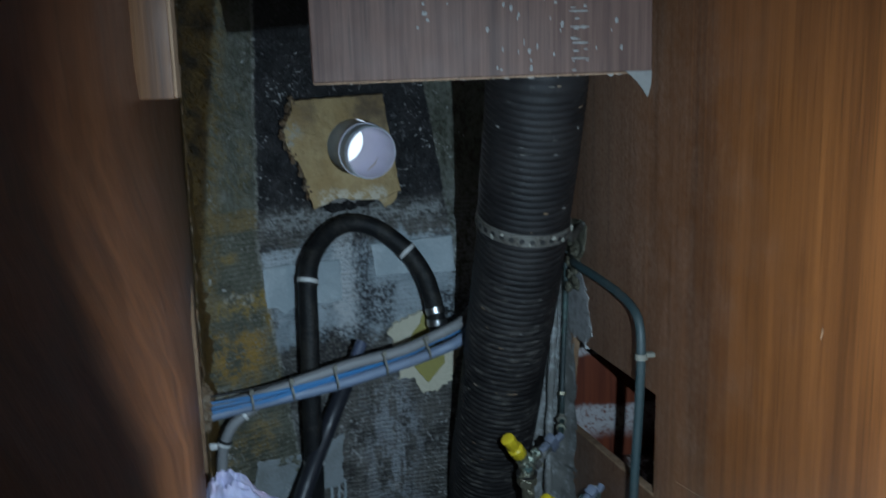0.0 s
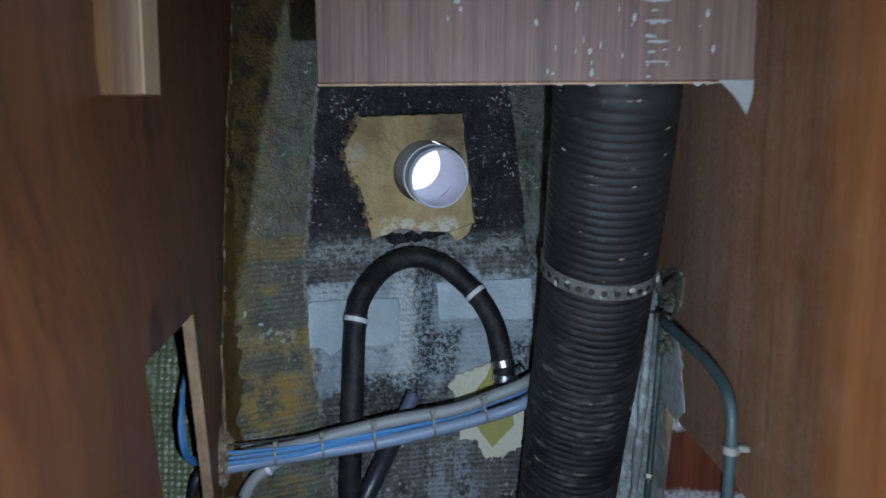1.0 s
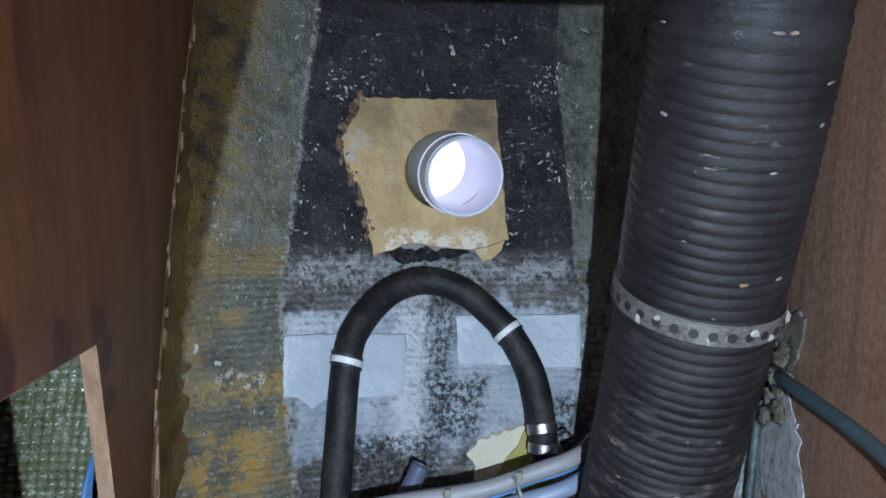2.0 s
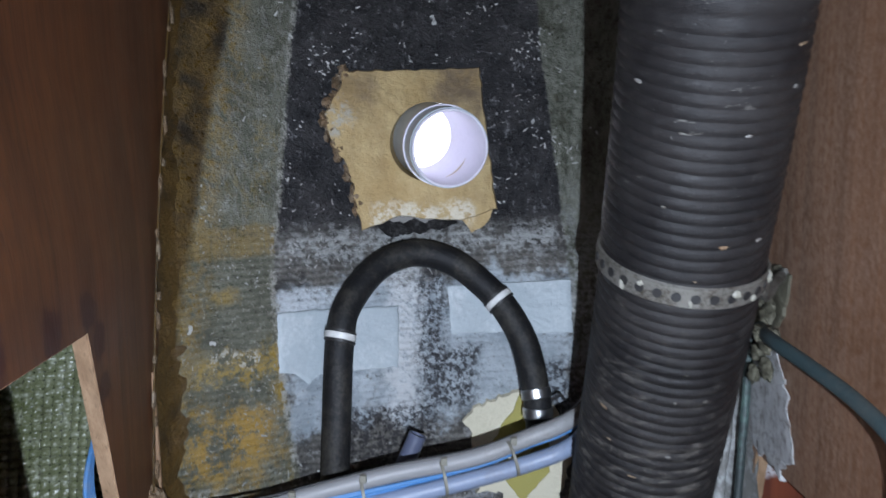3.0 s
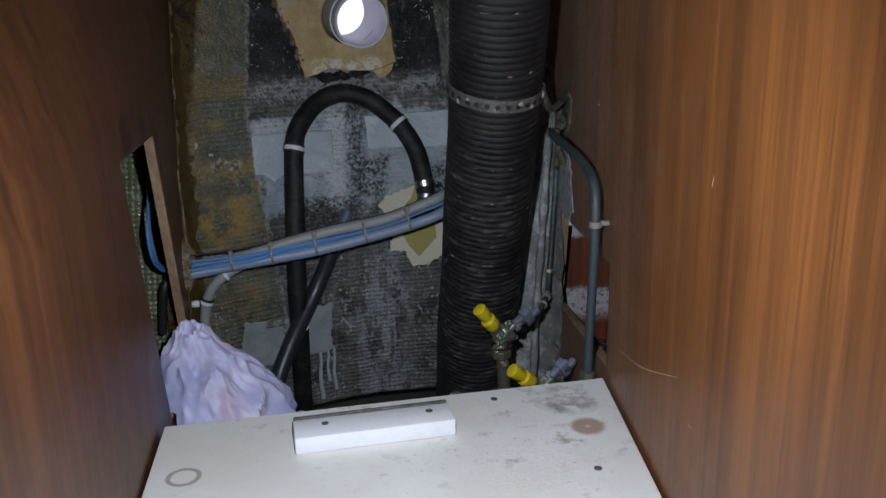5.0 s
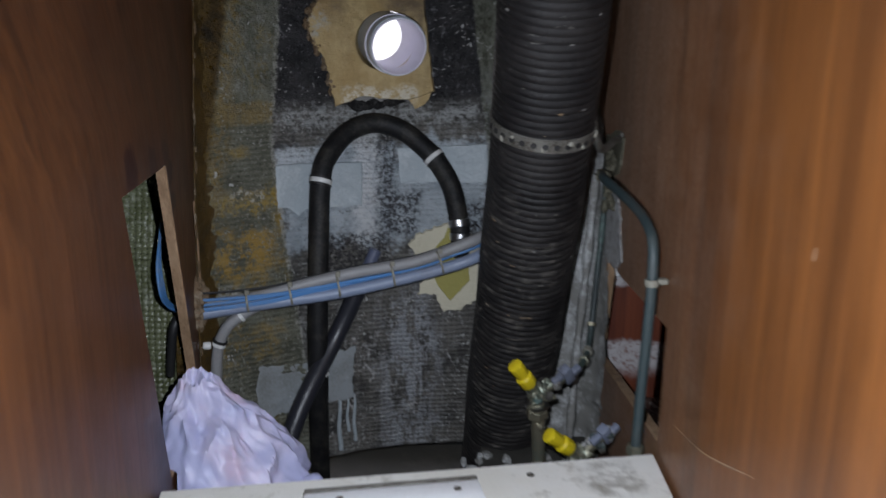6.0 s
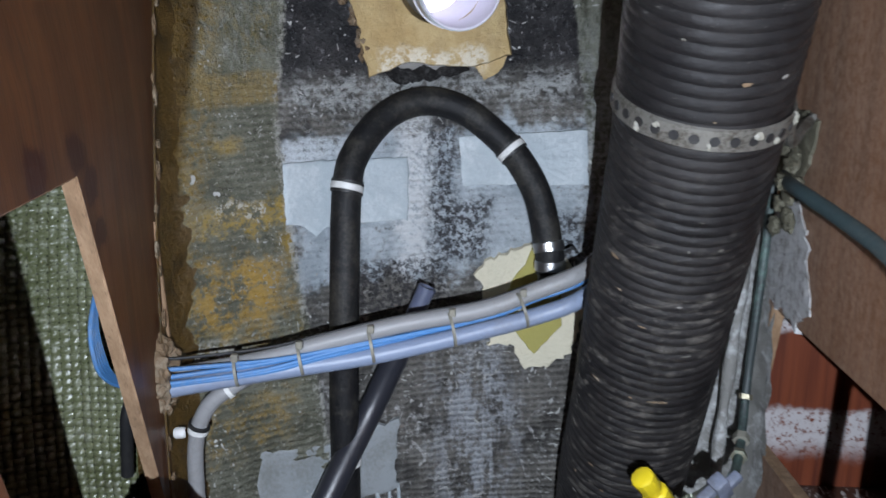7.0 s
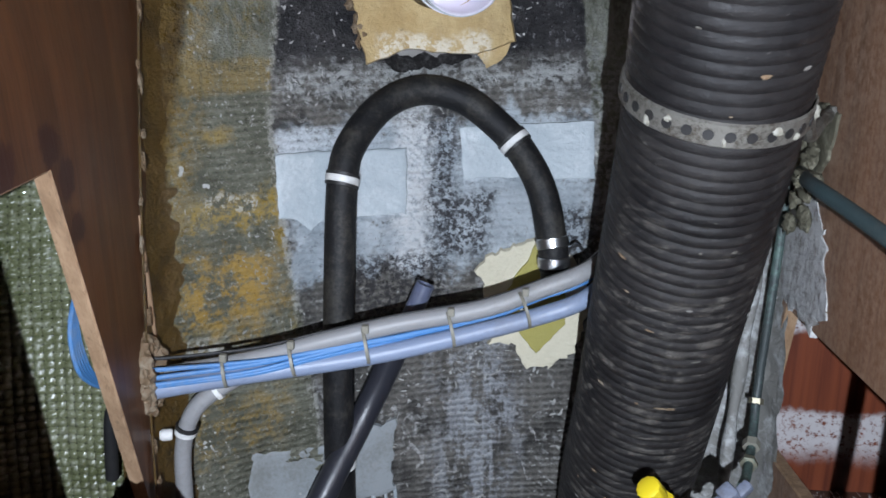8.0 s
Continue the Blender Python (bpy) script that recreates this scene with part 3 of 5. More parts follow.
tagged(link_mesh("hull_woven", grid_sheet(bmesh.new(), np.arange(-0.60, -0.226, 0.0013).tolist(), np.arange(-0.62, -0.08, 0.0013).tolist(), weave_relief), WOVEN),
       "green woven fibreglass hull seen behind the bulkhead", "hull", kind="structure")
tagged(link_mesh("hull_forward", grid_sheet(bmesh.new(), np.linspace(-0.72, -0.25, 30).tolist(), np.linspace(-0.70, 0.62, 60).tolist(), lambda u, w: -0.012), WOVEN),
       "green fibreglass hull behind the bulkhead", "hull", kind="structure")


def slab(outline, lift, thick, rag=0.002, step=0.004, seed=0):
    """A flat piece lying on the hull: outline in x and z, with uneven edges."""
    pts = []
    for a, b in zip(outline, outline[1:] + outline[:1]):
        n = max(2, int(math.dist(a, b) / step))
        for k in range(n):
            u, w = a[0] + (b[0] - a[0]) * k / n, a[1] + (b[1] - a[1]) * k / n
            pts.append((u + rag * noise.noise((u * 90, w * 90, seed)) + rag * 0.6 * noise.noise((u * 300, w * 300, seed)),
                        w + rag * noise.noise((u * 90, w * 90, seed + 7)) + rag * 0.6 * noise.noise((u * 300, w * 300, seed + 7))))
    bm = bmesh.new()
    cu, cw = sum(p[0] for p in pts) / len(pts), sum(p[1] for p in pts) / len(pts)
    def at(u, w, d):
        return bm.verts.new((u, hull_y(u, w) - lift - d - 0.5 * lumps(u, w), w))
    foot = [at(u, w, -0.012) for u, w in pts]
    rim = [at(u, w, thick * 0.8) for u, w in pts]
    rings = [foot, rim]
    for s in (0.985, 0.9, 0.75, 0.55, 0.35, 0.15):
        rings.append([at(cu + (u - cu) * s, cw + (w - cw) * s, thick) for u, w in pts])
    for a, b in zip(rings, rings[1:]):
        for k in range(len(a)):
            j = (k + 1) % len(a)
            bm.faces.new((a[k], a[j], b[j], b[k]))
    bm.faces.new(rings[-1])
    bmesh.ops.recalc_face_normals(bm, faces=bm.faces)
    return bm


part("patch", slab([(-0.154, -0.243), (-0.056, -0.246), (-0.055, -0.298), (-0.120, -0.297), (-0.128, -0.304), (-0.138, -0.294), (-0.151, -0.291)], 0.004, 0.0022, 0.0015), GREY_PATCH, hull, "grey-blue painted laminate patch")
part("patch", slab([(-0.013, -0.231), (0.100, -0.228), (0.102, -0.275), (-0.009, -0.273)], 0.004, 0.0022, 0.0012, seed=3), GREY_PATCH, hull, "grey-blue painted laminate patch")
part("patch", slab([(-0.174, -0.477), (-0.120, -0.484), (-0.064, -0.472), (-0.066, -0.540), (-0.174, -0.545)], 0.005, 0.0016, 0.005, seed=5), GREY_WORN, hull, "worn grey painted laminate patch")
for u, w0, w1, r in ((-0.083, -0.535, -0.610, 0.0028), (-0.073, -0.535, -0.585, 0.0020), (-0.065, -0.535, -0.600, 0.0022)):
    part("paint_run", sweep(bmesh.new(), [Vector((u + 0.001 * math.sin(k), hull_y(u, w0 + (w1 - w0) * k / 8) - 0.0048, w0 + (w1 - w0) * k / 8)) for k in range(9)], lambda s, r=r: r * (0.7 + 0.5 * s), 8), GREY_PATCH, hull, "dried run of grey-blue paint")

filler = tagged(link_mesh("filler_patch", slab([(0.002, -0.347), (0.020, -0.333), (0.050, -0.325), (0.085, -0.340), (0.100, -0.375), (0.090, -0.420), (0.066, -0.436),
                                                (0.050, -0.432), (0.035, -0.415), (0.014, -0.412), (0.020, -0.395), (0.010, -0.37)], 0.004, 0.006, 0.006, 0.003, 11), CREAM),
                "ragged cream filler spread round an olive pad on the hull", "filler")
part("pad", slab([(0.054, -0.326), (0.078, -0.335), (0.080, -0.395), (0.056, -0.421), (0.036, -0.395), (0.029, -0.368), (0.046, -0.340)], 0.0085, 0.004, 0.0018, seed=14), OLIVE, filler, "olive green foam pad")


# ---- bulkheads and outer walls ----
def panel(name, outer, hole, place, thick, mats, label):
    """A flat panel in (y, z), with one four-sided hole through it; place(y, z, d) gives the point, d deep."""
    bm = bmesh.new()
    def loop(pts, d):
        return [bm.verts.new((a, b, d)) for a, b in pts]
    def ease(pts, g):
        c = (sum(p[0] for p in pts) / 4, sum(p[1] for p in pts) / 4)
        return [(a + g * (1 if a > c[0] else -1), b + g * (1 if b > c[1] else -1)) for a, b in pts]
    fo, fi0, fi = loop(outer, 0), loop(ease(hole, 0.0012), 0), loop(hole, 0.0012)
    bo, bi = loop(outer, thick), loop(hole, thick)
    for k in range(4):
        j = (k + 1) % 4
        bm.faces.new((fo[k], fo[j], fi0[j], fi0[k]))
        bm.faces.new((bo[k], bi[k], bi[j], bo[j]))
        bm.faces.new((fo[k], bo[k], bo[j], fo[j]))
        for q in ((fi0[k], fi0[j], fi[j], fi[k]), (fi[k], fi[j], bi[j], bi[k])):
            f = bm.faces.new(q)
            f.material_index = 1
    bmesh.ops.subdivide_edges(bm, edges=[e for e in bm.edges if e.calc_length() > 0.02], cuts=14, use_grid_fill=True)
    for v in bm.verts:
        v.co = Vector(place(*v.co))
    bmesh.ops.recalc_face_normals(bm, faces=bm.faces)
    return tagged(link_mesh(name, bm, mats), label, "bulkhead", kind="structure")


def ramp(v, lo, hi):
    t = min(1.0, max(0.0, (v - lo) / (hi - lo)))
    return t * t * (3 - 2 * t)


def left_x(y, z):
    """The left bulkhead, warped outwards towards its upper fore corner."""
    return -0.10 - 0.15 * y - 0.065 * ramp(z, -0.19, -0.01) * max(0.0, 0.94 - y)


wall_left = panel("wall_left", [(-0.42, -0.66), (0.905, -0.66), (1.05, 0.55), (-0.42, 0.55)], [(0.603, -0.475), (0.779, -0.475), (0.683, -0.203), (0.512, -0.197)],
      lambda a, b, d: (left_x(a, b) - d, a, b), 0.010, [VENEER_SHADED, END_GRAIN], "brown veneered plywood bulkhead coloured as the shaded side, with a slanting cut-out")
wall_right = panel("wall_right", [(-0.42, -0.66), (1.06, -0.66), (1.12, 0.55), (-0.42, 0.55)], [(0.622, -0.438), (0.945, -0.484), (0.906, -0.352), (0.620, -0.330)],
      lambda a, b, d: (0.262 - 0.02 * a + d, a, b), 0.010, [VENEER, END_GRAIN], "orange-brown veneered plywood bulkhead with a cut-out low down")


for k, pts in enumerate((((0.565, -0.397), (0.486, -0.379), (0.388, -0.343)), ((0.337, -0.181), (0.339, -0.189)), ((0.357, -0.365), (0.345, -0.362)), ((0.692, -0.181), (0.690, -0.184)))):
    part("scratch", sweep(bmesh.new(), spline([(0.262 - 0.02 * a, a, b) for a, b in pts], 6), lambda q, g=0.0018 if k == 0 else 0.0005: 0.0003 + g * q * (1 - q), 6), END_GRAIN, wall_right, "pale scratch in the veneer")


def closing(name, lo, hi, mat, label):
    return tagged(link_mesh(name, block(bmesh.new(), lo, hi), mat, smooth=False), label, "wall", kind="structure")


# unseen linings and top, added to shut out the sky and bounce the torch
closing("wall_west", (-0.76, -1.5, -0.7), (-0.72, 1.7, 0.62), CABIN, "unseen plain lining added to close the scene's side")
closing("wall_east", (0.72, -1.5, -0.7), (0.76, 1.7, 0.62), CABIN, "unseen plain lining added to close the scene's side")
closing("wall_south", (-0.72, -1.5, -0.7), (0.72, -1.46, 0.62), CABIN, "unseen plain brown lining added behind the camera")
# added behind the mouldy board, out of view, to keep outside light out
closing("wall_locker", (0.268, 1.09, -0.7), (0.72, 1.12, 0.62), DARK_SOLE, "unseen plain dark sheet added to close the next locker")
# black sheet below the hull's edge: the shade there is put into its colour
closing("wall_shade", (-0.26, 1.03, -0.70), (0.268, 1.06, -0.59), BLACK_SHADE, "black sheet standing in for the shade under the hull")
closing("floor", (-0.76, -1.5, -0.72), (0.76, 1.7, -0.66), DARK_SOLE, "grimy dark bilge sole")
closing("ceiling", (-0.76, -1.5, 0.62), (0.76, 1.7, 0.66), CABIN, "unseen plain cover added overhead")
closing("wall_mouldy", (0.262, 1.0, -0.66), (0.60, 1.012, -0.2), MOULDY_RED, "red-brown veneer board furred with white mould")


closing("trim_shelf", (0.262, 0.86, -0.580), (0.60, 1.0, -0.568), FLAKED, "dark brown shelf in the next locker flaked with white")


# resin seam between hull and left bulkhead
def seam_mesh():
    """A rough concave fillet from the bulkhead onto the hull."""
    bm, rows = bmesh.new(), []
    for k in range(190):
        w = -0.62 + 1.15 * k / 189
        ys = hull_y(-0.232, w) - 0.038 - 0.008 * noise.noise((w * 18, 1, 4))
        xs = left_x(ys, w) - 0.002
        xe = xs + 0.032 + 0.008 * noise.noise((w * 25, 6, 2))
        ye = hull_y(xe, w) - hull_relief(xe, w) + 0.001
        row = []
        for j in range(11):
            t = j / 10
            u = (1 - t) ** 2 * xs + 2 * t * (1 - t) * (xs + 0.004) + t * t * xe
            v = (1 - t) ** 2 * ys + 2 * t * (1 - t) * (ye - 0.004) + t * t * ye
            d = (0.0035 * noise.noise((w * 60, j * 0.5, 5)) + 0.002 * noise.noise((w * 160, j, 8))) * math.sin(math.pi * t)
            row.append(bm.verts.new((u + d, v - d, w)))
        rows.append(row)
    for a, b in zip(rows, rows[1:]):
        for j in range(10):
            bm.faces.new((a[j], a[j + 1], b[j + 1], b[j]))
    return bm


SEAM = plain("rusty_resin", (0.088, 0.050, 0.011), 0.36, 0, 0.95, (0.016, 0.011, 0.006), 90, 0.005, coarse=30)
tagged(link_mesh("trim_seam", seam_mesh(), SEAM), "rust-stained resin fillet in the corner of hull and bulkhead", "seam", kind="structure")
edge_strip = tube("trim_edge", [(-0.10 - 0.15 * (hull_y(-0.232, w) - 0.048) + 0.002, hull_y(-0.232, w) - 0.046, w) for w in (-0.62, -0.5, -0.4, -0.3, -0.2, -0.1, 0, 0.1, 0.3, 0.5)], 0.0009, SEAM, None, "", 8)
for k in range(46):
    w = -0.60 + 0.0245 * k + 0.006 * math.sin(k * 2.7)
    if not -0.41 < w < -0.345:
        yy = hull_y(-0.232, w) - 0.044
        dab("crumb", (-0.10 - 0.15 * yy + 0.003, yy + 0.004 * math.sin(k * 1.3), w), (0.0012, 0.003, 0.005 + 0.003 * math.sin(k * 3.1)), 300 + k, edge_strip, CRUST)
tube("torn_strip", [(left_x(v, w) + 0.0012, v, w) for v, w in ((0.822, -0.265), (0.8225, -0.30), (0.824, -0.335), (0.826, -0.366))], lambda q: 0.0008 + 0.0034 * q * (1.25 - q), END_GRAIN, edge_strip, "torn strip of pale veneer", 8)
tagged(edge_strip, "pale frayed edge of the bulkhead veneer", "trim", kind="structure")


def tabbing_mesh():
    bm, rows = bmesh.new(), []
    for k in range(90):
        w = -0.64 + 0.45 * k / 89
        cut = max(0.0, (w + 0.26) / 0.07)
        row = []
        for j in range(13):
            t = j / 12
            reach_x, reach_y = 0.065 * (1 - 0.5 * cut), 0.062 * (1 - 0.5 * cut) * (1.0 + 0.35 * noise.noise((w * 30, 4, 1)))
            u = 0.245 - reach_x * (1 - t) ** 1.6
            v = hull_y(0.22, w) - 0.004 - reach_y * t ** 2.2
            d = 0.003 * noise.noise((w * 40, t * 6, 3)) + 0.002 * noise.noise((w * 130, t * 14, 6))
            row.append(bm.verts.new((u - d, v - d, w + (0.012 * noise.noise((t * 7, 2, 9)) if k > 80 else 0))))
        rows.append(row)
    for a, b in zip(rows, rows[1:]):
        for j in range(12):
            bm.faces.new((a[j], a[j + 1], b[j + 1], b[j]))
    return bm


tab = tagged(link_mesh("trim_tabbing", tabbing_mesh(), TABBING), "whitened grey fibreglass tabbing in the hull corner", "tabbing", kind="structure")



def wall_slab(outline, thick, rag, seed):
    """A thin ragged piece lying on the right bulkhead; outline in y and z."""
    pts = []
    for a, b in zip(outline, outline[1:] + outline[:1]):
        n = max(2, int(math.dist(a, b) / 0.003))
        for k in range(n):
            v, w = a[0] + (b[0] - a[0]) * k / n, a[1] + (b[1] - a[1]) * k / n
            pts.append((v + rag * noise.noise((v * 110, w * 110, seed)), w + rag * noise.noise((v * 110, w * 110, seed + 5))))
    cv, cw = sum(p[0] for p in pts) / len(pts), sum(p[1] for p in pts) / len(pts)
    bm = bmesh.new()
    rings = []
    for q, d in ((1.0, -0.004), (0.99, thick * 0.6), (0.93, thick), (0.7, thick), (0.4, thick), (0.1, thick)):
        ring = []
        for v, w in pts:
            v2, w2 = cv + (v - cv) * q, cw + (w - cw) * q
            ring.append(bm.verts.new((0.262 - 0.02 * v2 - d - 0.001 * noise.noise((v2 * 80, w2 * 80, seed)), v2, w2)))
        rings.append(ring)
    for a, b in zip(rings, rings[1:]):
        for k in range(len(a)):
            j = (k + 1) % len(a)
            bm.faces.new((a[k], a[j], b[j], b[k]))
    bm.faces.new(rings[-1])
    bmesh.ops.recalc_face_normals(bm, faces=bm.faces)
    return bm


part("mat_edge", wall_slab([(0.965, -0.285), (0.905, -0.250), (0.862, -0.258), (0.842, -0.285), (0.832, -0.318), (0.825, -0.334), (0.855, -0.3435), (0.90, -0.3475), (0.955, -0.36)], 0.0012, 0.016, 3), WHITE_CRUST, tab, "whitened ragged edge of glass mat")
part("bracket", wall_slab([(0.905, -0.196), (0.870, -0.190), (0.846, -0.194), (0.850, -0.214), (0.868, -0.240), (0.905, -0.250), (0.955, -0.262), (0.96, -0.21)], 0.0030, 0.005, 7), MOSSY, tab, "mossy grey bracket plate")
for k in range(11):
    dab("crust_lump", (0.236 + 0.003 * math.sin(k * 2.3), 0.876 + 0.014 * math.cos(k * 1.9), -0.218 - 0.0062 * k), (0.0040, 0.008, 0.0075), 400 + k, tab, MOSSY, "mossy crust")
for k in range(4):
    dab("pipe_crust", (0.2170 + 0.003 * math.cos(k * 2.1), 0.812 + 0.008 * math.sin(k * 1.3), -0.2305 + 0.003 * math.sin(k * 2.9)), (0.0045, 0.009, 0.0042), 440 + k, tab, MOSSY, "crust round the pipe")

# ---- vent pipe through the hull ----
def pad_mesh():
    """A plywood pad with a round hole, lying on the hull."""
    bm = bmesh.new()
    base = [(-0.110, -0.036), (-0.06, -0.034), (0.015, -0.031), (0.020, -0.08), (0.032, -0.163), (0.0, -0.172), (-0.03, -0.170), (-0.055, -0.166), (-0.088, -0.178), (-0.098, -0.13), (-0.118, -0.095), (-0.124, -0.075), (-0.114, -0.055)]
    pts = []
    for a, b in zip(base, base[1:] + base[:1]):
        n = max(2, int(math.dist(a, b) / 0.004))
        for k in range(n):
            u, w = a[0] + (b[0] - a[0]) * k / n, a[1] + (b[1] - a[1]) * k / n
            g = 0.0035 if u < -0.09 else 0.0016
            pts.append((u + g * noise.noise((u * 120, w * 120, 2)), w + g * noise.noise((u * 120, w * 120, 9))))
    c = OUTLET + AXIS * ((1.035 - OUTLET.y) / AXIS.y)
    def at(u, w, d):
        return bm.verts.new((u, hull_y(u, w) - d - 0.4 * lumps(u, w), w))
    inner = []
    for u, w in pts:
        a = math.atan2(w - c.z, u - c.x)
        inner.append((c.x + 0.036 * math.cos(a), c.z + 0.036 * math.sin(a)))
    rings = [[at(u, w, -0.012) for u, w in pts], [at(u, w, 0.017) for u, w in pts]]
    for s in (0.03, 0.2, 0.45, 0.7, 0.9, 1.0):
        rings.append([at(u + (p - u) * s, w + (q - w) * s, 0.021 + 0.0015 * noise.noise((u * 50, w * 50, s * 4))) for (u, w), (p, q) in zip(pts, inner)])
    rings.append([at(p, q, -0.02) for p, q in inner])
    for a, b in zip(rings, rings[1:]):
        for k in range(len(a)):
            j = (k + 1) % len(a)
            bm.faces.new((a[k], a[j], b[j], b[k]))
    bmesh.ops.recalc_face_normals(bm, faces=bm.faces)
    return bm


vent = thing("vent_pipe", "blue-grey plastic vent pipe open to daylight through the hull", "pipe")
def pipe_shell(r0, r1, a, b, seg=48):
    bm = bmesh.new()
    m = along(a, b)
    L = (Vector(b) - Vector(a)).length
    prof = [(r1, 0), (r0, 0), (r0, L - 0.001), (r0 - 0.001, L), (r1 + 0.0008, L), (r1, L - 0.001), (r1, 0)]
    rings = [[bm.verts.new(m @ Vector((r * math.cos(t), r * math.sin(t), h))) for t in (2 * math.pi * k / seg for k in range(seg))] for r, h in prof[:-1]]
    for p, q in zip(rings, rings[1:] + rings[:1]):
        for k in range(seg):
            bm.faces.new((p[k], p[(k + 1) % seg], q[(k + 1) % seg], q[k]))
    bmesh.ops.recalc_face_normals(bm, faces=bm.faces)
    return bm
part("liner", pipe_shell(0.0338, 0.0318, OUTLET, MOUTH), PVC_WHITE, vent, "white inner pipe")
part("sleeve", pipe_shell(0.0352, 0.0339, OUTLET, MOUTH - AXIS * 0.004), PVC_GREY, vent, "blue-grey outer sleeve")
part("collar", pipe_shell(0.0366, 0.0353, MOUTH - AXIS * 0.032, MOUTH - AXIS * 0.026), PVC_WHITE, vent, "thin white sealing ring")
pad = tagged(link_mesh("mounting_pad", pad_mesh(), BUFF), "rough buff plywood pad round the vent pipe", "pad")


def on_hull(u, w, d):
    return (u, hull_y(u, w) - d, w)


for k in range(22):
    w = -0.035 - 0.006 * k
    u = float(np.interp(-w, (0.03, 0.055, 0.075, 0.095, 0.13, 0.175), (-0.110, -0.114, -0.124, -0.118, -0.098, -0.088)))
    dab("torn_fibre", on_hull(u + 0.003 * math.sin(k * 2.3), w, 0.012), (0.004 + 0.002 * math.sin(k * 1.7), 0.008, 0.005), 200 + k, pad, CRUST, "torn grey fibre")
part("tar_strip", slab([(-0.082, -0.170), (-0.05, -0.166), (-0.01, -0.168), (-0.004, -0.176), (-0.03, -0.183), (-0.07, -0.184)], 0.006, 0.003, 0.006, 0.002, 31), TAR, pad, "black tarry strip")
part("salt_fringe", slab([(-0.066, -0.1665), (-0.040, -0.1650), (-0.020, -0.1665), (-0.030, -0.1715), (-0.055, -0.1705)], 0.012, 0.0035, 0.006, 0.0015, 35), GLUE, pad, "ragged white salt fringe")
part("torn_foot", slab([(-0.004, -0.168), (0.030, -0.162), (0.022, -0.176), (0.008, -0.183)], 0.008, 0.005, 0.003, 0.002, 37), BUFF, pad, "torn lower edge of the pad")

# ---- hanging front board and cleat ----
fascia = thing("fascia_board", "faded red-brown laminate board hanging above the opening", "board")
bm = bmesh.new()
block(bm, (-0.072, 0.570, -0.0135), (0.222, 0.579, 0.50), pose(0, 0, 0, 0, -0.5, 0), 0.0010, 1)
part("board", bm, LAMINATE, fascia)
bm = bmesh.new()
block(bm, (-0.0715, 0.5705, -0.0148), (0.2215, 0.5785, -0.0137), pose(0, 0, 0, 0, -0.5, 0))
part("edging", bm, END_GRAIN, fascia, "pale bare lower edge")


rg = random.Random(8)
for k in range(10):
    dab("glue_bar", (0.1575 + rg.uniform(-0.001, 0.001), 0.5698, 0.001 + k * 0.0132), (rg.uniform(0.006, 0.0085), 0.0004, rg.uniform(0.0006, 0.0011)), rg.uniform(0, 90), fascia, label="smeared bar of dried white glue")
    for i in range(rg.choice((1, 2, 3))):
        u = 0.1575 + rg.uniform(-0.0075, 0.0075)
        dab("glue_dab", (u, 0.5698, -0.0095 + k * 0.0090 + rg.uniform(-0.0012, 0.0012)), (rg.uniform(0.0010, 0.0028), 0.0004, rg.uniform(0.0005, 0.0013)), rg.uniform(0, 90), fascia, label="dried white glue dab")
for k in range(34):
    u = rg.choice((0.085, 0.098, 0.115, 0.135, 0.19, 0.03)) + rg.gauss(0, 0.008)
    dab("glue_dab", (u, 0.5698, rg.uniform(-0.011, 0.06)), (rg.uniform(0.0005, 0.0014), 0.0004, rg.uniform(0.0007, 0.0026)), rg.uniform(0, 90), fascia, label="dried white glue dab")
for k in range(12):
    u = 0.055 + 0.014 * k + 0.004 * math.sin(k * 3.7)
    dab("splinter", (u, 0.572, -0.0145 + 0.0087 * u), (0.0016 + 0.0012 * math.sin(k * 5.1), 0.001, 0.0012 + 0.0008 * math.sin(k * 2.2)), 40 + k, fascia, label="pale splinter of torn edge")
bm = bmesh.new()
fl = [bm.verts.new(p) for p in ((0.198, 0.5695, -0.011), (0.2215, 0.5695, -0.011), (0.221, 0.5690, -0.022), (0.217, 0.5670, -0.034), (0.213, 0.5660, -0.028), (0.208, 0.5680, -0.0205))]
fb = [bm.verts.new(v.co + Vector((0, 0.0008, 0))) for v in fl]
bm.faces.new(fl), bm.faces.new(list(reversed(fb)))
for k in range(6):
    bm.faces.new((fl[k], fb[k], fb[(k + 1) % 6], fl[(k + 1) % 6]))
part("torn_flap", bm, GLUE, fascia, "torn flap of pale backing paper")

cleat = tagged(link_mesh("cleat", block(bmesh.new(), (-0.031, 0, 0), (0.0, 0.03, 0.42), pose(-0.178, 0.530, -0.023, 0, 0, 4), 0.0015, 2), CLEAT),
               "orange softwood cleat fixed to the dark bulkhead", "cleat")
part("edge", block(bmesh.new(), (0.0, 0.0005, 0.001), (0.0022, 0.034, 0.42), pose(-0.178, 0.530, -0.023, 0, 0, 4)), END_GRAIN, cleat, "pale bare edge")

# ---- locker floor board with batten ----
floor_board = thing("locker_board", "stained cream painted board lying as the locker floor", "board")
bm = bmesh.new()
oo = [(-0.176, 0.536), (0.246, 0.616), (0.2600, 0.05), (0.2660, -0.30), (-0.059, -0.30), (-0.112, 0.05)]
top = [bm.verts.new((a, b, -0.450)) for a, b in oo]
top2 = [bm.verts.new((a + (0.001 if a < 0 else -0.001), b - 0.001, -0.4488)) for a, b in oo]
low = [bm.verts.new((a, b, -0.464)) for a, b in oo]
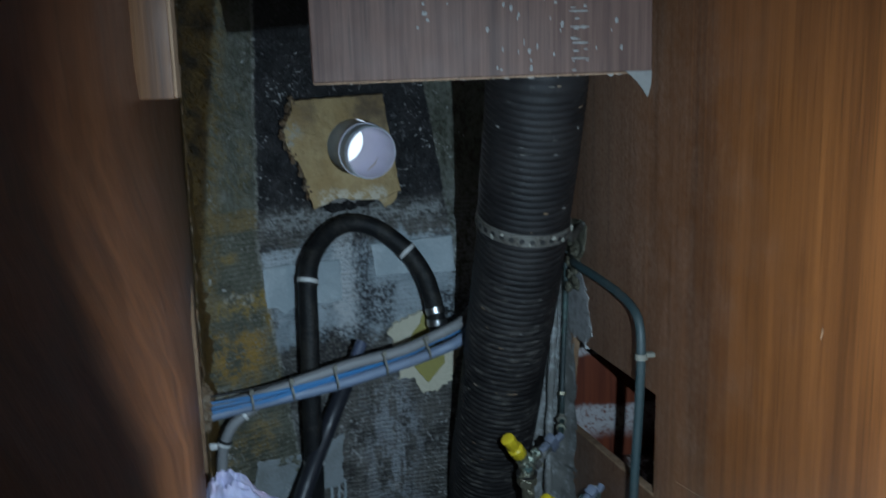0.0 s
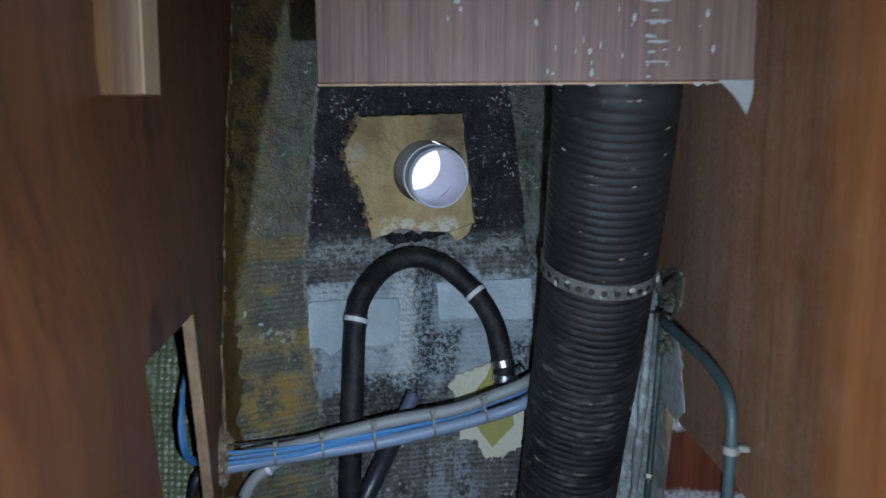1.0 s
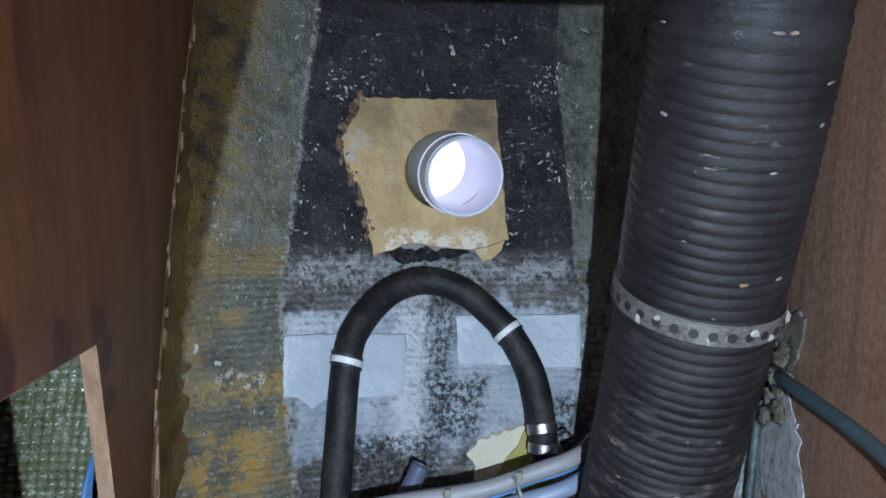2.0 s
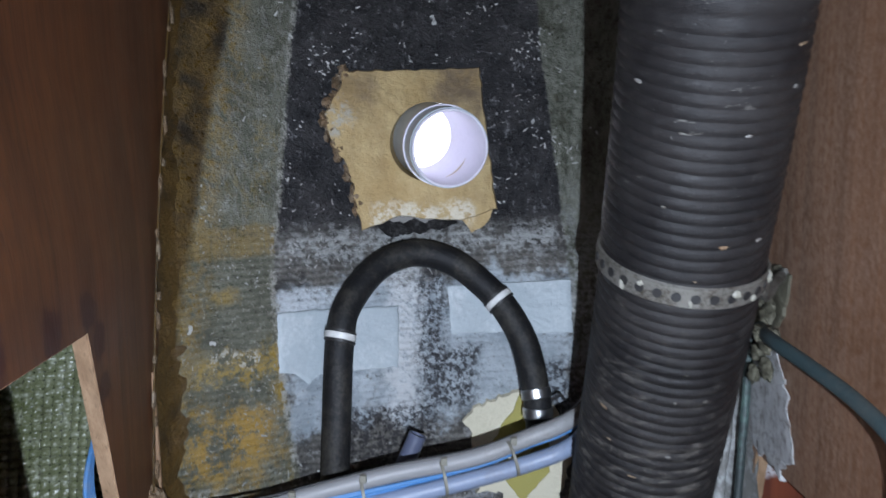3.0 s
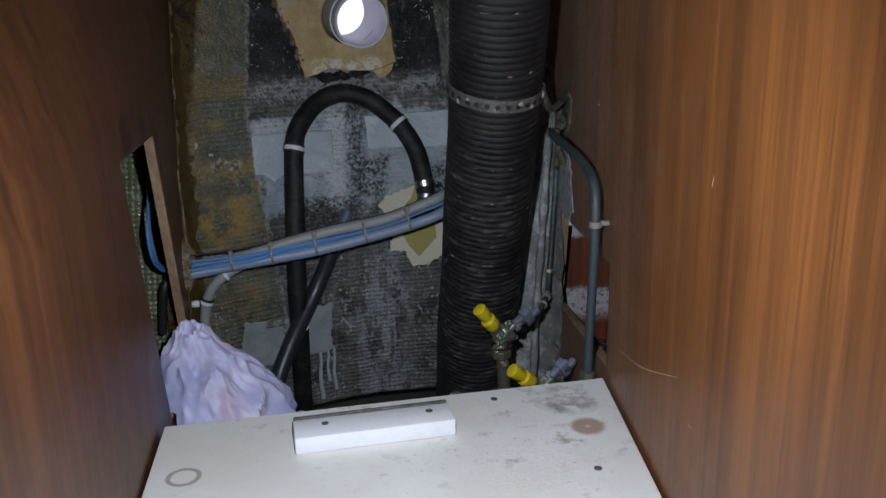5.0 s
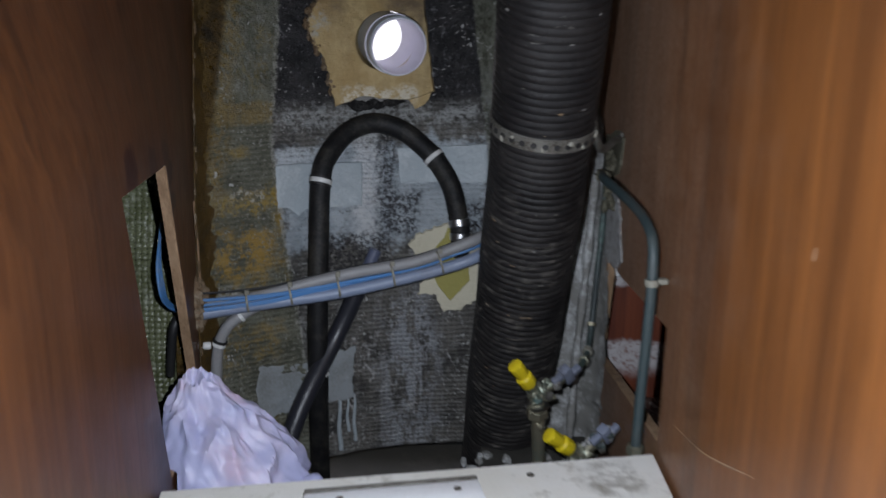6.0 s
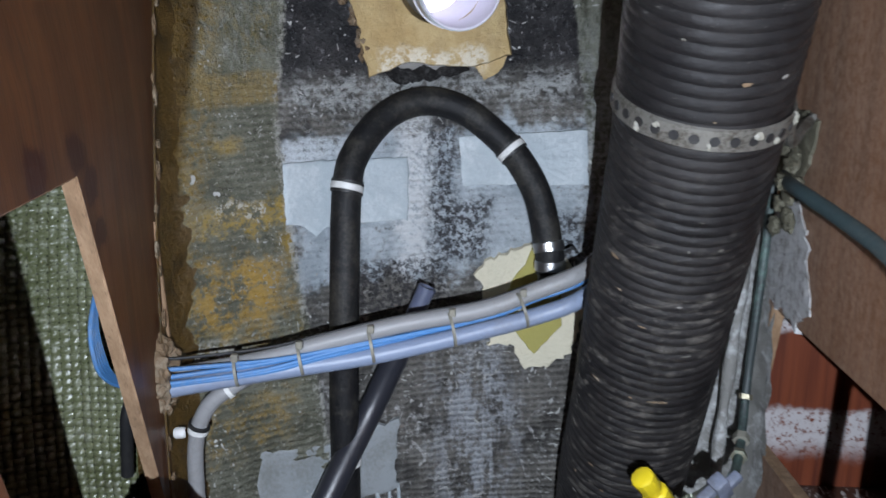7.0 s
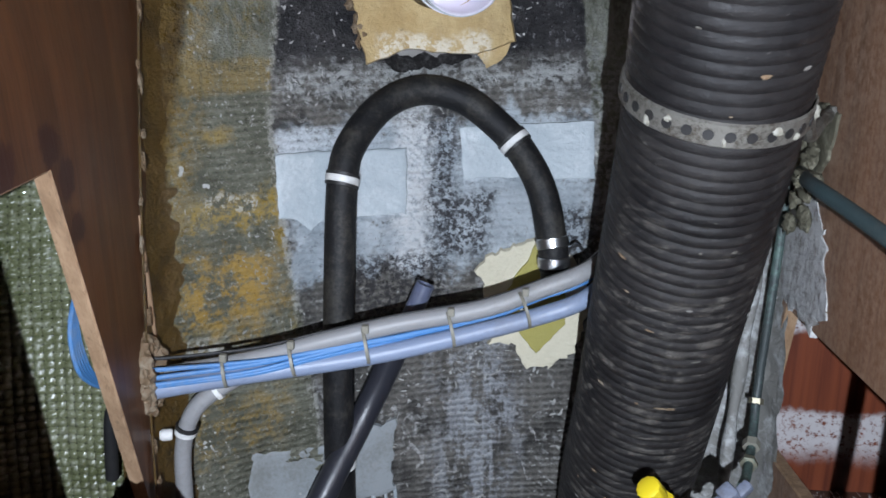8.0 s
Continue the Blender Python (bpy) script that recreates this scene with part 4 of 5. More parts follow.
bm.faces.new(top2), bm.faces.new(list(reversed(low)))
for a, b in ((top, top2), (low, top)):
    for k in range(6):
        bm.faces.new((a[k], a[(k + 1) % 6], b[(k + 1) % 6], b[k]))
bmesh.ops.recalc_face_normals(bm, faces=bm.faces)
part("panel", bm, BOARD, floor_board, smooth=False)
for k, (a, b) in enumerate(((0.132, 0.574), (0.209, 0.442))):
    bm = bmesh.new()
    lathe(bm, [(0.0035, 0), (0.0033, 0.0006), (0.0012, 0.0004)], Matrix.Translation((a, b, -0.4488)), 14)
    part("screw_head", bm, RUSTY, floor_board, "rusty screw head")
for u in (-0.13, 0.20):
    part("bearer", block(bmesh.new(), (u, 0.30, -0.66), (u + 0.02, 0.50, -0.4645), None, 0.001, 1), CABIN, floor_board, "dark bearer")

batten = thing("white_batten", "white plastic batten screwed to the cream board", "batten")
BM = pose(-0.0455, 0.4755, -0.4486, 0, 0, 11.5)
bar = part("bar", block(bmesh.new(), (0, 0, 0), (0.142, 0.035, 0.016), BM, 0.002, 2), WHITE_PAINT, batten)
# the shadow along the batten's far side, built as a dark strip
part("shadow_gap_strip", block(bmesh.new(), (0.001, 0.0352, 0), (0.141, 0.0385, 0.0175), BM, 0.0006, 1), RUSTY, batten, "dark strip standing in for the shadow gap behind the batten")
for u in (0.028, 0.122):
    bm = bmesh.new()
    lathe(bm, [(0.0034, 0), (0.0032, 0.0007), (0.0014, 0.0004)], BM @ Matrix.Translation((u, 0.022, 0.0158)), 14)
    part("screw", bm, RUSTY, bar, "dark screw head")

# bright sky outside
m_sky = Mat("bright_sky")
m_sky.put(m_sky.b.inputs["Emission Color"], (0.93, 0.95, 1.0))
m_sky.b.inputs["Emission Strength"].default_value = 1.7
m_sky.done((0.8, 0.8, 0.8))
tagged(link_mesh("backdrop", block(bmesh.new(), (-1.2, 2.3, -1.5), (1.0, 2.32, 1.5)), m_sky.m, smooth=False), "plain bright sky outside the hull", "sky", kind="structure")

# ---- big duct ----
def duct_line():
    zs = np.linspace(0.60, -0.64, 60).tolist()
    return [Vector((float(np.interp(w, (-0.7, -0.5, -0.3, -0.19, -0.05, 0.6), (0.121, 0.1315, 0.143, 0.1485, 0.151, 0.152))), 0.700 - 0.405 * min(w, 0.0) + (0.0 if w < 0 else 0.05 * w), w)) for w in zs]


DL = duct_line()


def duct_mesh():
    """A pipe with a rolled spiral rib."""
    bm, seg, pitch = bmesh.new(), 56, 0.0077
    cum = [0]
    for a, b in zip(DL, DL[1:]):
        cum.append(cum[-1] + (b - a).length)
    n = int(cum[-1] / pitch * 8)
    rows = []
    for i in range(n + 1):
        s = cum[-1] * i / n
        q = Vector([np.interp(s, cum, [p[k] for p in DL]) for k in range(3)])
        e = Vector([np.interp(min(s + 0.01, cum[-1]), cum, [p[k] for p in DL]) for k in range(3)]) - Vector([np.interp(max(s - 0.01, 0), cum, [p[k] for p in DL]) for k in range(3)])
        e.normalize()
        side = e.cross(Vector((0, 1, 0))).normalized()
        other = e.cross(side)
        row = []
        for k in range(seg):
            a = 2 * math.pi * k / seg
            ph = (s / pitch + k / seg) % 1.0
            rib = 0.0003 * math.cos(2 * math.pi * ph) - 0.0006 * math.exp(-((ph - 0.5) / 0.13) ** 2)
            d = 0.0017 * noise.noise((q.x * 9 + math.cos(a), q.z * 9, math.sin(a)))
            row.append(bm.verts.new(q + (side * math.cos(a) + other * math.sin(a)) * (0.0518 + rib + d)))
        rows.append(row)
    for a, b in zip(rows, rows[1:]):
        for k in range(seg):
            bm.faces.new((a[k], b[k], b[(k + 1) % seg], a[(k + 1) % seg]))
    return bm


duct = tagged(link_mesh("ribbed_duct", duct_mesh(), DUCT), "dusty dark grey ribbed ventilation duct leaning on the hull", "duct")
duct.data.polygons.foreach_set("use_smooth", [True] * len(duct.data.polygons))
rs = random.Random(12)
for k in range(34):
    i = min(range(len(DL)), key=lambda j, w=rs.uniform(-0.56, 0.0): abs(DL[j].z - w))
    tn = (DL[i + 1] - DL[i - 1]).normalized()
    sd = tn.cross(Vector((0, 1, 0))).normalized()
    ot = tn.cross(sd)
    a = math.atan2(-ot.y, -sd.y) + rs.uniform(-1.2, 1.2)
    d = sd * math.cos(a) + ot * math.sin(a)
    across = tn.cross(d)
    b = bmesh.new()
    bmesh.ops.create_icosphere(b, subdivisions=2, radius=1)
    w1, w2 = rs.uniform(0.0010, 0.0045), rs.uniform(0.0006, 0.0012)
    for v in b.verts:
        g = 1 + 0.6 * noise.noise(v.co * 1.8 + Vector((k, 0, 0)))
        v.co = DL[i] + d * (0.0522 + v.co.z * 0.0005) + across * v.co.x * w1 * g + tn * v.co.y * w2 * g
    part("dirt_scrape", b, rs.choice((CRUST, GLUE, RUSTY)), duct, "pale scrape of dirt")
strap = thing("duct_strap", "rusty perforated metal strap clamped round the duct", "strap")
iS = min(range(len(DL)), key=lambda k: abs(DL[k].z + 0.171))
tanS = (DL[iS + 1] - DL[iS - 1]).normalized()
tanS = (tanS + Vector((-0.05, -0.075, 0))).normalized()
STRAP_AT = DL[iS] + (DL[iS - 1] - DL[iS]) * ((-0.1705 - DL[iS].z) / (DL[iS - 1].z - DL[iS].z))
band("strap_band", STRAP_AT, tanS, 0.0525, 0.0145, 0.0014, RUSTY, strap, seg=48)
sideS = tanS.cross(Vector((0, 1, 0))).normalized()
otherS = tanS.cross(sideS)
strap_band = [o for o in strap.children if o.name.startswith("strap_band")][0]
for k in range(-7, 8):
    a = math.atan2(-1 * otherS.y, -1 * sideS.y) + k * 0.21
    d = sideS * math.cos(a) + otherS * math.sin(a)
    c = STRAP_AT + d * 0.0535
    bm = bmesh.new()
    lathe(bm, [(0.0030, 0), (0.0030, 0.0008), (0.0010, 0.0008)], along(c, c + d), 12)
    part("hole", bm, BLACK_SHADE, strap_band, "punched hole")
for k, (sw, sh) in enumerate(((0.004, 0.006), (0.003, 0.004), (0.005, 0.005), (0.002, 0.005), (0.004, 0.003), (0.003, 0.006))):
    a = math.atan2(-1 * otherS.y, -1 * sideS.y) + (-1.15, -0.75, -0.45, 0.05, 0.62, 0.85)[k]
    d = sideS * math.cos(a) + otherS * math.sin(a)
    dab("paint_flake", STRAP_AT + d * 0.0540 + tanS * (0.003 if k % 2 else -0.003), (sw * 0.55, 0.0010, sh * 0.55), 500 + k, strap_band, TIE, "flake of cream paint")
tube("strap_tail", [STRAP_AT + Vector((0.047, -0.012, 0.004)), Vector((0.212, 0.80, -0.200)), Vector((0.232, 0.842, -0.198)), Vector((0.242, 0.858, -0.196))], 0.0042, RUSTY, strap, "strap end leading to the bulkhead", 8)
bm = bmesh.new()
lathe(bm, [(0.006, 0), (0.006, 0.003), (0.003, 0.005)], along((0.2445, 0.858, -0.196), (0.23, 0.858, -0.196)), 6)
part("bolt", bm, RUSTY, strap, "rusty bolt head")

# ---- black hose loop ----
hose = thing("black_hose", "black rubber hose bent in a loop against the hull", "hose")
HP = [(-0.108, 0.905, -0.665), (-0.105, 0.886, -0.58), (-0.102, 0.876, -0.50), (-0.101, 0.880, -0.42), (-0.099, 0.890, -0.336), (-0.098, 0.913, -0.259), (-0.091, 0.930, -0.231), (-0.070, 0.955, -0.2065),
      (-0.041, 0.970, -0.197), (-0.009, 0.975, -0.2045), (0.019, 0.972, -0.2245), (0.040, 0.965, -0.246), (0.057, 0.955, -0.276), (0.066, 0.942, -0.315), (0.068, 0.938, -0.337)]
HLINE = spline(HP, 12)
part("pipe", sweep(bmesh.new(), HLINE, 0.0122, 22), RUBBER, hose)
for at, r in (((-0.097, 0.911, -0.2575), 0.0122), ((0.033, 0.968, -0.2375), 0.0122)):
    i = min(range(len(HLINE)), key=lambda k: (HLINE[k] - Vector(at)).length)
    tan = (HLINE[i + 1] - HLINE[i - 1]).normalized()
    lean = (tan + Vector((0.10, 0, 0))).normalized() if at[0] < 0 else tan
    tie = band("hose_tie", HLINE[i], lean, r, 0.0058, 0.0013, TIE_WHITE, hose, "white nylon tie")
    for off in (-0.0040, 0.0040):
        band("tie_shoulder", HLINE[i] + tan * off, lean, r, 0.0024, 0.0012, BLACK_SHADE, tie, "black rubber lip")
ring_band("low_tie", HLINE, (-0.103, 0.88, -0.487), 0.0122, 0.004, 0.0012, TIE_WHITE, hose, "white nylon tie")
for dz in (-0.316, -0.330):
    ring_band("hose_clip", HLINE, (0.066, 0.941, dz), 0.0122, 0.0088, 0.0010, STEEL, hose, "bright steel worm-drive clip")
tube("clip_tail", [(0.079, 0.935, -0.318), (0.086, 0.934, -0.314), (0.090, 0.935, -0.318)], 0.0013, BLACK_SHADE, hose, "bent clip screw", 8)
tube("spigot", [(0.067, 0.939, -0.330), (0.068, 0.945, -0.350), (0.069, 0.975, -0.362), (0.069, 1.0, -0.364)], 0.0105, BLACK_SHADE, hose, "black spigot entering the hull", 16)

# ---- cut pipe ----
stub = thing("cut_pipe", "dark blue-grey plastic pipe cut off at the top", "pipe")
SL = spline([(-0.0335, 0.908, -0.341), (-0.049, 0.903, -0.376), (-0.080, 0.893, -0.443), (-0.110, 0.850, -0.500), (-0.128, 0.825, -0.545), (-0.150, 0.80, -0.62), (-0.16, 0.79, -0.66)], 8)
part("upper_pipe", sweep(bmesh.new(), SL[:16], 0.0077, 18, hollow=0.006), PIPE_BLUE, stub, "blue-grey open pipe end")
part("lower_pipe", sweep(bmesh.new(), SL[9:], 0.0108, 20), PIPE_DARK, stub, "shiny dark lower pipe")

# ---- cable bundle ----
bundle = thing("cable_bundle", "grey and blue cables tied in a sagging bundle", "cables")
G = [(-0.222, 0.796, -0.371), (-0.203, 0.801, -0.372), (-0.146, 0.816, -0.369), (-0.103, 0.827, -0.361), (-0.048, 0.841, -0.351), (0.013, 0.856, -0.343), (0.053, 0.866, -0.331), (0.092, 0.878, -0.317), (0.125, 0.935, -0.305), (0.160, 0.958, -0.30)]
LO = [(-0.232, 0.795, -0.390), (-0.216, 0.799, -0.387), (-0.166, 0.811, -0.381), (-0.120, 0.823, -0.377), (-0.068, 0.836, -0.372), (-0.008, 0.851, -0.362), (0.054, 0.866, -0.349), (0.093, 0.878, -0.336), (0.125, 0.935, -0.325), (0.160, 0.958, -0.32)]
tube("grey_cable", [(-0.226, 0.812, -0.382), (-0.203, 0.816, -0.379), (-0.150, 0.824, -0.371)] + [(a, b + 0.004, c + 0.001) for a, b, c in G[3:]], lambda s: 0.0045 + 0.0022 * min(1, s * 2.5), CABLE_GREY, bundle, "fat grey cable", 14)
tube("sheath", LO, 0.0068, CABLE_LILAC, bundle, "pale blue-grey sheath", 14)
for k in range(5):
    off = (k - 2) / 2
    pts = []
    for i, ((a, b, c), (a2, b2, c2)) in enumerate(zip(G, LO)):
        t = i / (len(G) - 1)
        spread = 0.0080 * (1 - 0.82 * min(1, t * 2.6))
        mz = c2 + (c - c2) * (0.55 + 0.08 * min(1, t * 2.6))
        pts.append((a, min(b, b2) - 0.0030 + 0.003 * min(1, t * 2.6) + 0.003 * abs(off) - 0.002 * math.sin(t * 7 + k), mz + off * spread + 0.0012 * math.sin(t * 9 + k * 1.7)))
    pts = [(a, b + 0.014 * ramp(a, -0.10, 0.03), c - 0.003 * ramp(a, -0.10, 0.03)) for a, b, c in pts]
    tube("blue_cable", pts, 0.0018, CABLE_BLUE, bundle, "thin blue cable", 8, 6)
# the bundle's shadow on the hull, modelled as a thin black tube
tube("black_shade", [(a, b + 0.006, c + 0.0072) for a, b, c in G], 0.0013, BLACK_SHADE, bundle, "thin black line standing in for the bundle's shadow", 8)
MID = spline([tuple((Vector(a) + Vector(b)) / 2) for a, b in zip(G, LO)], 10)
for u, w in ((-0.166, 0.0108), (-0.119, 0.0115), (-0.068, 0.0128), (-0.008, 0.0132), (0.045, 0.0135)):
    at = min(MID, key=lambda q: abs(q.x - u))
    tie = ring_band("cable_tie", MID, at, w, 0.0026, 0.0009, TIE, bundle, "yellowed nylon cable tie")
    bm = bmesh.new()
    block(bm, (-0.0025, -0.002, -0.0025), (0.0025, 0.0025, 0.0035), Matrix.Translation(at + Vector((0.001, -0.004, w + 0.001))), 0.0006, 1)
    part("tie_head", bm, TIE, tie, "tie head")
# crust round the hole where the bundle leaves the bulkhead
crust = thing("resin_crust", "lumpy brown resin round the cable hole in the bulkhead", "resin")
for k in range(13):
    a = 2 * math.pi * k / 13
    dab("lump", (-0.219 + 0.003 * math.cos(a * 2), 0.803 + 0.012 * math.cos(a), -0.378 + 0.023 * math.sin(a)), (0.007, 0.006, 0.0085), 60 + k, crust, CRUST)
# blue cables behind the cut-out
loop = thing("blue_cable_coil", "loose blue cables hanging behind the bulkhead", "cables")
for k in range(5):
    d = 0.0026 * k
    tube("blue_cable", [(-0.222, 0.800, -0.372 - 0.002 * k), (-0.236, 0.790 - d, -0.376), (-0.240, 0.768 - d * 0.8, -0.362), (-0.240, 0.757 - d, -0.340 - 0.001 * k), (-0.241, 0.756 - d * 0.8, -0.318), (-0.246, 0.775, -0.296), (-0.252, 0.80, -0.285)], 0.0017, CABLE_BLUE, loop, "", 8, 8)
tube("sleeve", [(-0.236, 0.806, -0.385), (-0.244, 0.792, -0.40), (-0.250, 0.795, -0.43), (-0.255, 0.80, -0.46)], 0.005, BLACK_SHADE, loop, "black sleeve", 10)

# ---- grey conduit ----
conduit = thing("grey_conduit", "grey plastic conduit bending down from the cables", "conduit")
CL = spline([(-0.150, 0.832, -0.382), (-0.173, 0.822, -0.393), (-0.193, 0.816, -0.409), (-0.2045, 0.815, -0.438), (-0.208, 0.815, -0.484), (-0.209, 0.815, -0.56), (-0.209, 0.815, -0.66)], 10)
part("pipe", sweep(bmesh.new(), CL, 0.0064, 16), CABLE_GREY, conduit)
clip = ring_band("clip", CL, (-0.205, 0.815, -0.428), 0.0066, 0.0055, 0.0014, TIE_WHITE, conduit, "white plastic clip")
ring_band("clip_lip", CL, (-0.204, 0.815, -0.4235), 0.0066, 0.003, 0.0018, BLACK_SHADE, conduit, "black clip edge")
bm = bmesh.new()
lathe(bm, [(0.0038, 0), (0.0045, 0.002), (0.0045, 0.007), (0.003, 0.009)], along((-0.210, 0.810, -0.428), (-0.222, 0.806, -0.427)), 12)
part("clip_screw", bm, TIE_WHITE, clip, "white clip screw")
ring_band("collar", CL, (-0.178, 0.82, -0.396), 0.0064, 0.004, 0.0012, TIE_WHITE, conduit, "white tie")

# ---- teal pipe along the right bulkhead ----
gas = thing("teal_pipe", "verdigris teal pipe bent down along the bulkhead", "pipe")
GL = spline([(0.228, 0.86, -0.236), (0.2145, 0.79, -0.2280), (0.2215, 0.740, -0.2315), (0.2300, 0.690, -0.2375), (0.234, 0.650, -0.2450), (0.2350, 0.630, -0.257), (0.2350, 0.623, -0.285), (0.2345, 0.625, -0.34), (0.2335, 0.632, -0.42), (0.233, 0.636, -0.50), (0.233, 0.636, -0.66)], 10)
part("pipe", sweep(bmesh.new(), GL, 0.0047, 16), TEAL, gas)
clip = ring_band("pipe_clip", GL, (0.2348, 0.623, -0.288), 0.0052, 0.0065, 0.0012, TIE, gas, "yellowed clip")
bm = bmesh.new()
block(bm, (0.239, 0.620, -0.2905), (0.2490, 0.627, -0.2855), None, 0.001, 1)
part("clip_foot", bm, TIE, clip, "yellowed clip foot")
ring_band("nut", GL, (0.2335, 0.634, -0.452), 0.0052, 0.011, 0.003, BRASS, gas, "dull brass nut", 6)

# ---- thin pipe, valves ----
riser = thing("thin_pipe", "thin dark copper pipe in the hull corner", "pipe")
RL = spline([(0.240, 0.925, -0.24), (0.238, 0.922, -0.30), (0.234, 0.915, -0.36), (0.229, 0.905, -0.42), (0.222, 0.880, -0.452), (0.208, 0.835, -0.455), (0.197, 0.805, -0.447)], 10)
part("pipe", sweep(bmesh.new(), RL, 0.0036, 12), COPPER_GREEN, riser)
ring_band("nut", RL, (0.221, 0.876, -0.453), 0.0036, 0.008, 0.003, TIE, riser, "pale compression nut", 6)
ring_band("nut_lip", RL, (0.214, 0.855, -0.456), 0.0036, 0.006, 0.0030, BRASS, riser, "brass nut", 6)
ring_band("nut_lip", RL, (0.228, 0.90, -0.430), 0.0036, 0.005, 0.002, BRASS, riser, "brass ferrule", 6)
tube("second_pipe", [(0.228, 0.930, -0.25), (0.222, 0.925, -0.36), (0.214, 0.915, -0.46), (0.208, 0.90, -0.56), (0.205, 0.895, -0.66)], lambda q: 0.005 + 0.001 * math.sin(q * 37), TABBING, riser, "white crusted pipe behind", 10)


def valve(name, base, cap, lever, foot, label):
    v = thing(name, label, "valve", group="gas valves")
    base, cap, lever, foot = Vector(base), Vector(cap), Vector(lever), Vector(foot)
    axis = (base - cap).normalized()
    m = along(cap, base)
    b = bmesh.new()
    prof = [(0.0062, 0), (0.0080, 0.0012), (0.0080, 0.014), (0.0068, 0.016), (0.0068, 0.020), (0.0092, 0.022), (0.0092, 0.034), (0.0076, 0.0365)]
    seg = 24
    rings = [[b.verts.new(m @ Vector((r * (1 + (0.06 if k % 2 else 0)) * math.cos(2 * math.pi * k / seg), r * (1 + (0.06 if k % 2 else 0)) * math.sin(2 * math.pi * k / seg), h))) for k in range(seg)] for r, h in prof]
    for a, c in zip(rings, rings[1:]):
        for k in range(seg):
            b.faces.new((a[k], a[(k + 1) % seg], c[(k + 1) % seg], c[k]))
    b.faces.new(list(reversed(rings[0]))), b.faces.new(rings[-1])
    part("cap", b, YELLOW, v, "bright yellow plastic cap")
    st = cap + axis * 0.036
    b = bmesh.new()
    lathe(b, [(0.0065, 0), (0.0065, 0.010), (0.0085, 0.012), (0.0085, 0.018)], along(st, st + axis), 6)
    part("stem", b, BRASS, v, "brass stem")
    core = st + axis * 0.018
    dab("body", core, (0.012, 0.011, 0.012), base.x * 100, v, BRASS, "green-tarnished brass body")
    tube("inlet", [core, (core + foot) / 2 + Vector((0.002, 0, 0)), foot], 0.0078, BRASS, v, "brass inlet pipe", 12)
    b = bmesh.new()
    mid = (core + foot) / 2
    lathe(b, [(0.0115, -0.005), (0.0125, -0.004), (0.0125, 0.004), (0.0115, 0.005)], along(core + (foot - core) * 0.13, foot), 6)
    nut = part("nut", b, BRASS, v, "tarnished hexagon nut")
    b = bmesh.new()
    lathe(b, [(0.0130, -0.0015), (0.0130, 0.0015)], along(core + (foot - core) * 0.075, foot), 20)
    part("washer", b, STEEL, nut, "pale washer")
    tube("arm", [core, (core + lever) / 2, lever], 0.0062, BRASS, v, "brass branch", 12)
    rv = random.Random(int(base.x * 1000))
    for k in range(16):
        q = core + (foot - core) * rv.uniform(0.0, 0.5) if k % 2 else core + (lever - core) * rv.uniform(0.1, 1.2)
        dab("corrosion", q + Vector((rv.uniform(-0.011, 0.011), rv.uniform(-0.009, 0.004), rv.uniform(-0.009, 0.006))), (rv.uniform(0.003, 0.006), 0.004, rv.uniform(0.003, 0.006)), 600 + k, v, rv.choice((BRASS, TABBING, DARK_SOLE, COPPER_GREEN)), "crust of green and white corrosion")
    b = bmesh.new()
    mm = Matrix.Translation(lever) @ pose(0, 0, 0, 20, -35, 25)
    block(b, (-0.006, -0.006, -0.012), (0.006, 0.006, 0.012), mm, 0.002, 2)
    block(b, (-0.019, -0.004, 0.001), (-0.005, 0.004, 0.009), mm, 0.002, 2)
    block(b, (0.005, -0.004, -0.010), (0.018, 0.004, -0.002), mm, 0.002, 2)
    part("lever", b, LEVER, v, "blue-grey wing lever")
    return v


valve("gas_valve", (0.149, 0.79, -0.463), (0.128, 0.775, -0.4305), (0.187, 0.795, -0.449), (0.163, 0.815, -0.66), "yellow-capped brass gas valve beside the duct")
valve("gas_valve", (0.192, 0.75, -0.518), (0.163, 0.735, -0.492), (0.226, 0.755, -0.500), (0.205, 0.775, -0.66), "low yellow-capped brass gas valve near the board")
debris = thing("bilge_debris", "clumps of grey lint and salt round the valve pipes", "debris")
rd = random.Random(5)
for k in range(30):
    u = rd.uniform(0.07, 0.235)
    dab("clump", (u, 0.835 + rd.uniform(-0.03, 0.03), -0.588 + rd.uniform(-0.006, 0.010)), (rd.uniform(0.003, 0.007), 0.006, rd.uniform(0.003, 0.006)), 100 + k, debris, TABBING)
bm = bmesh.new()
block(bm, (0.095, 0.80, -0.66), (0.238, 0.93, -0.59), None, 0.006, 2)
part("lint_bed", bm, DARK_SOLE, debris, "dark packed dirt")


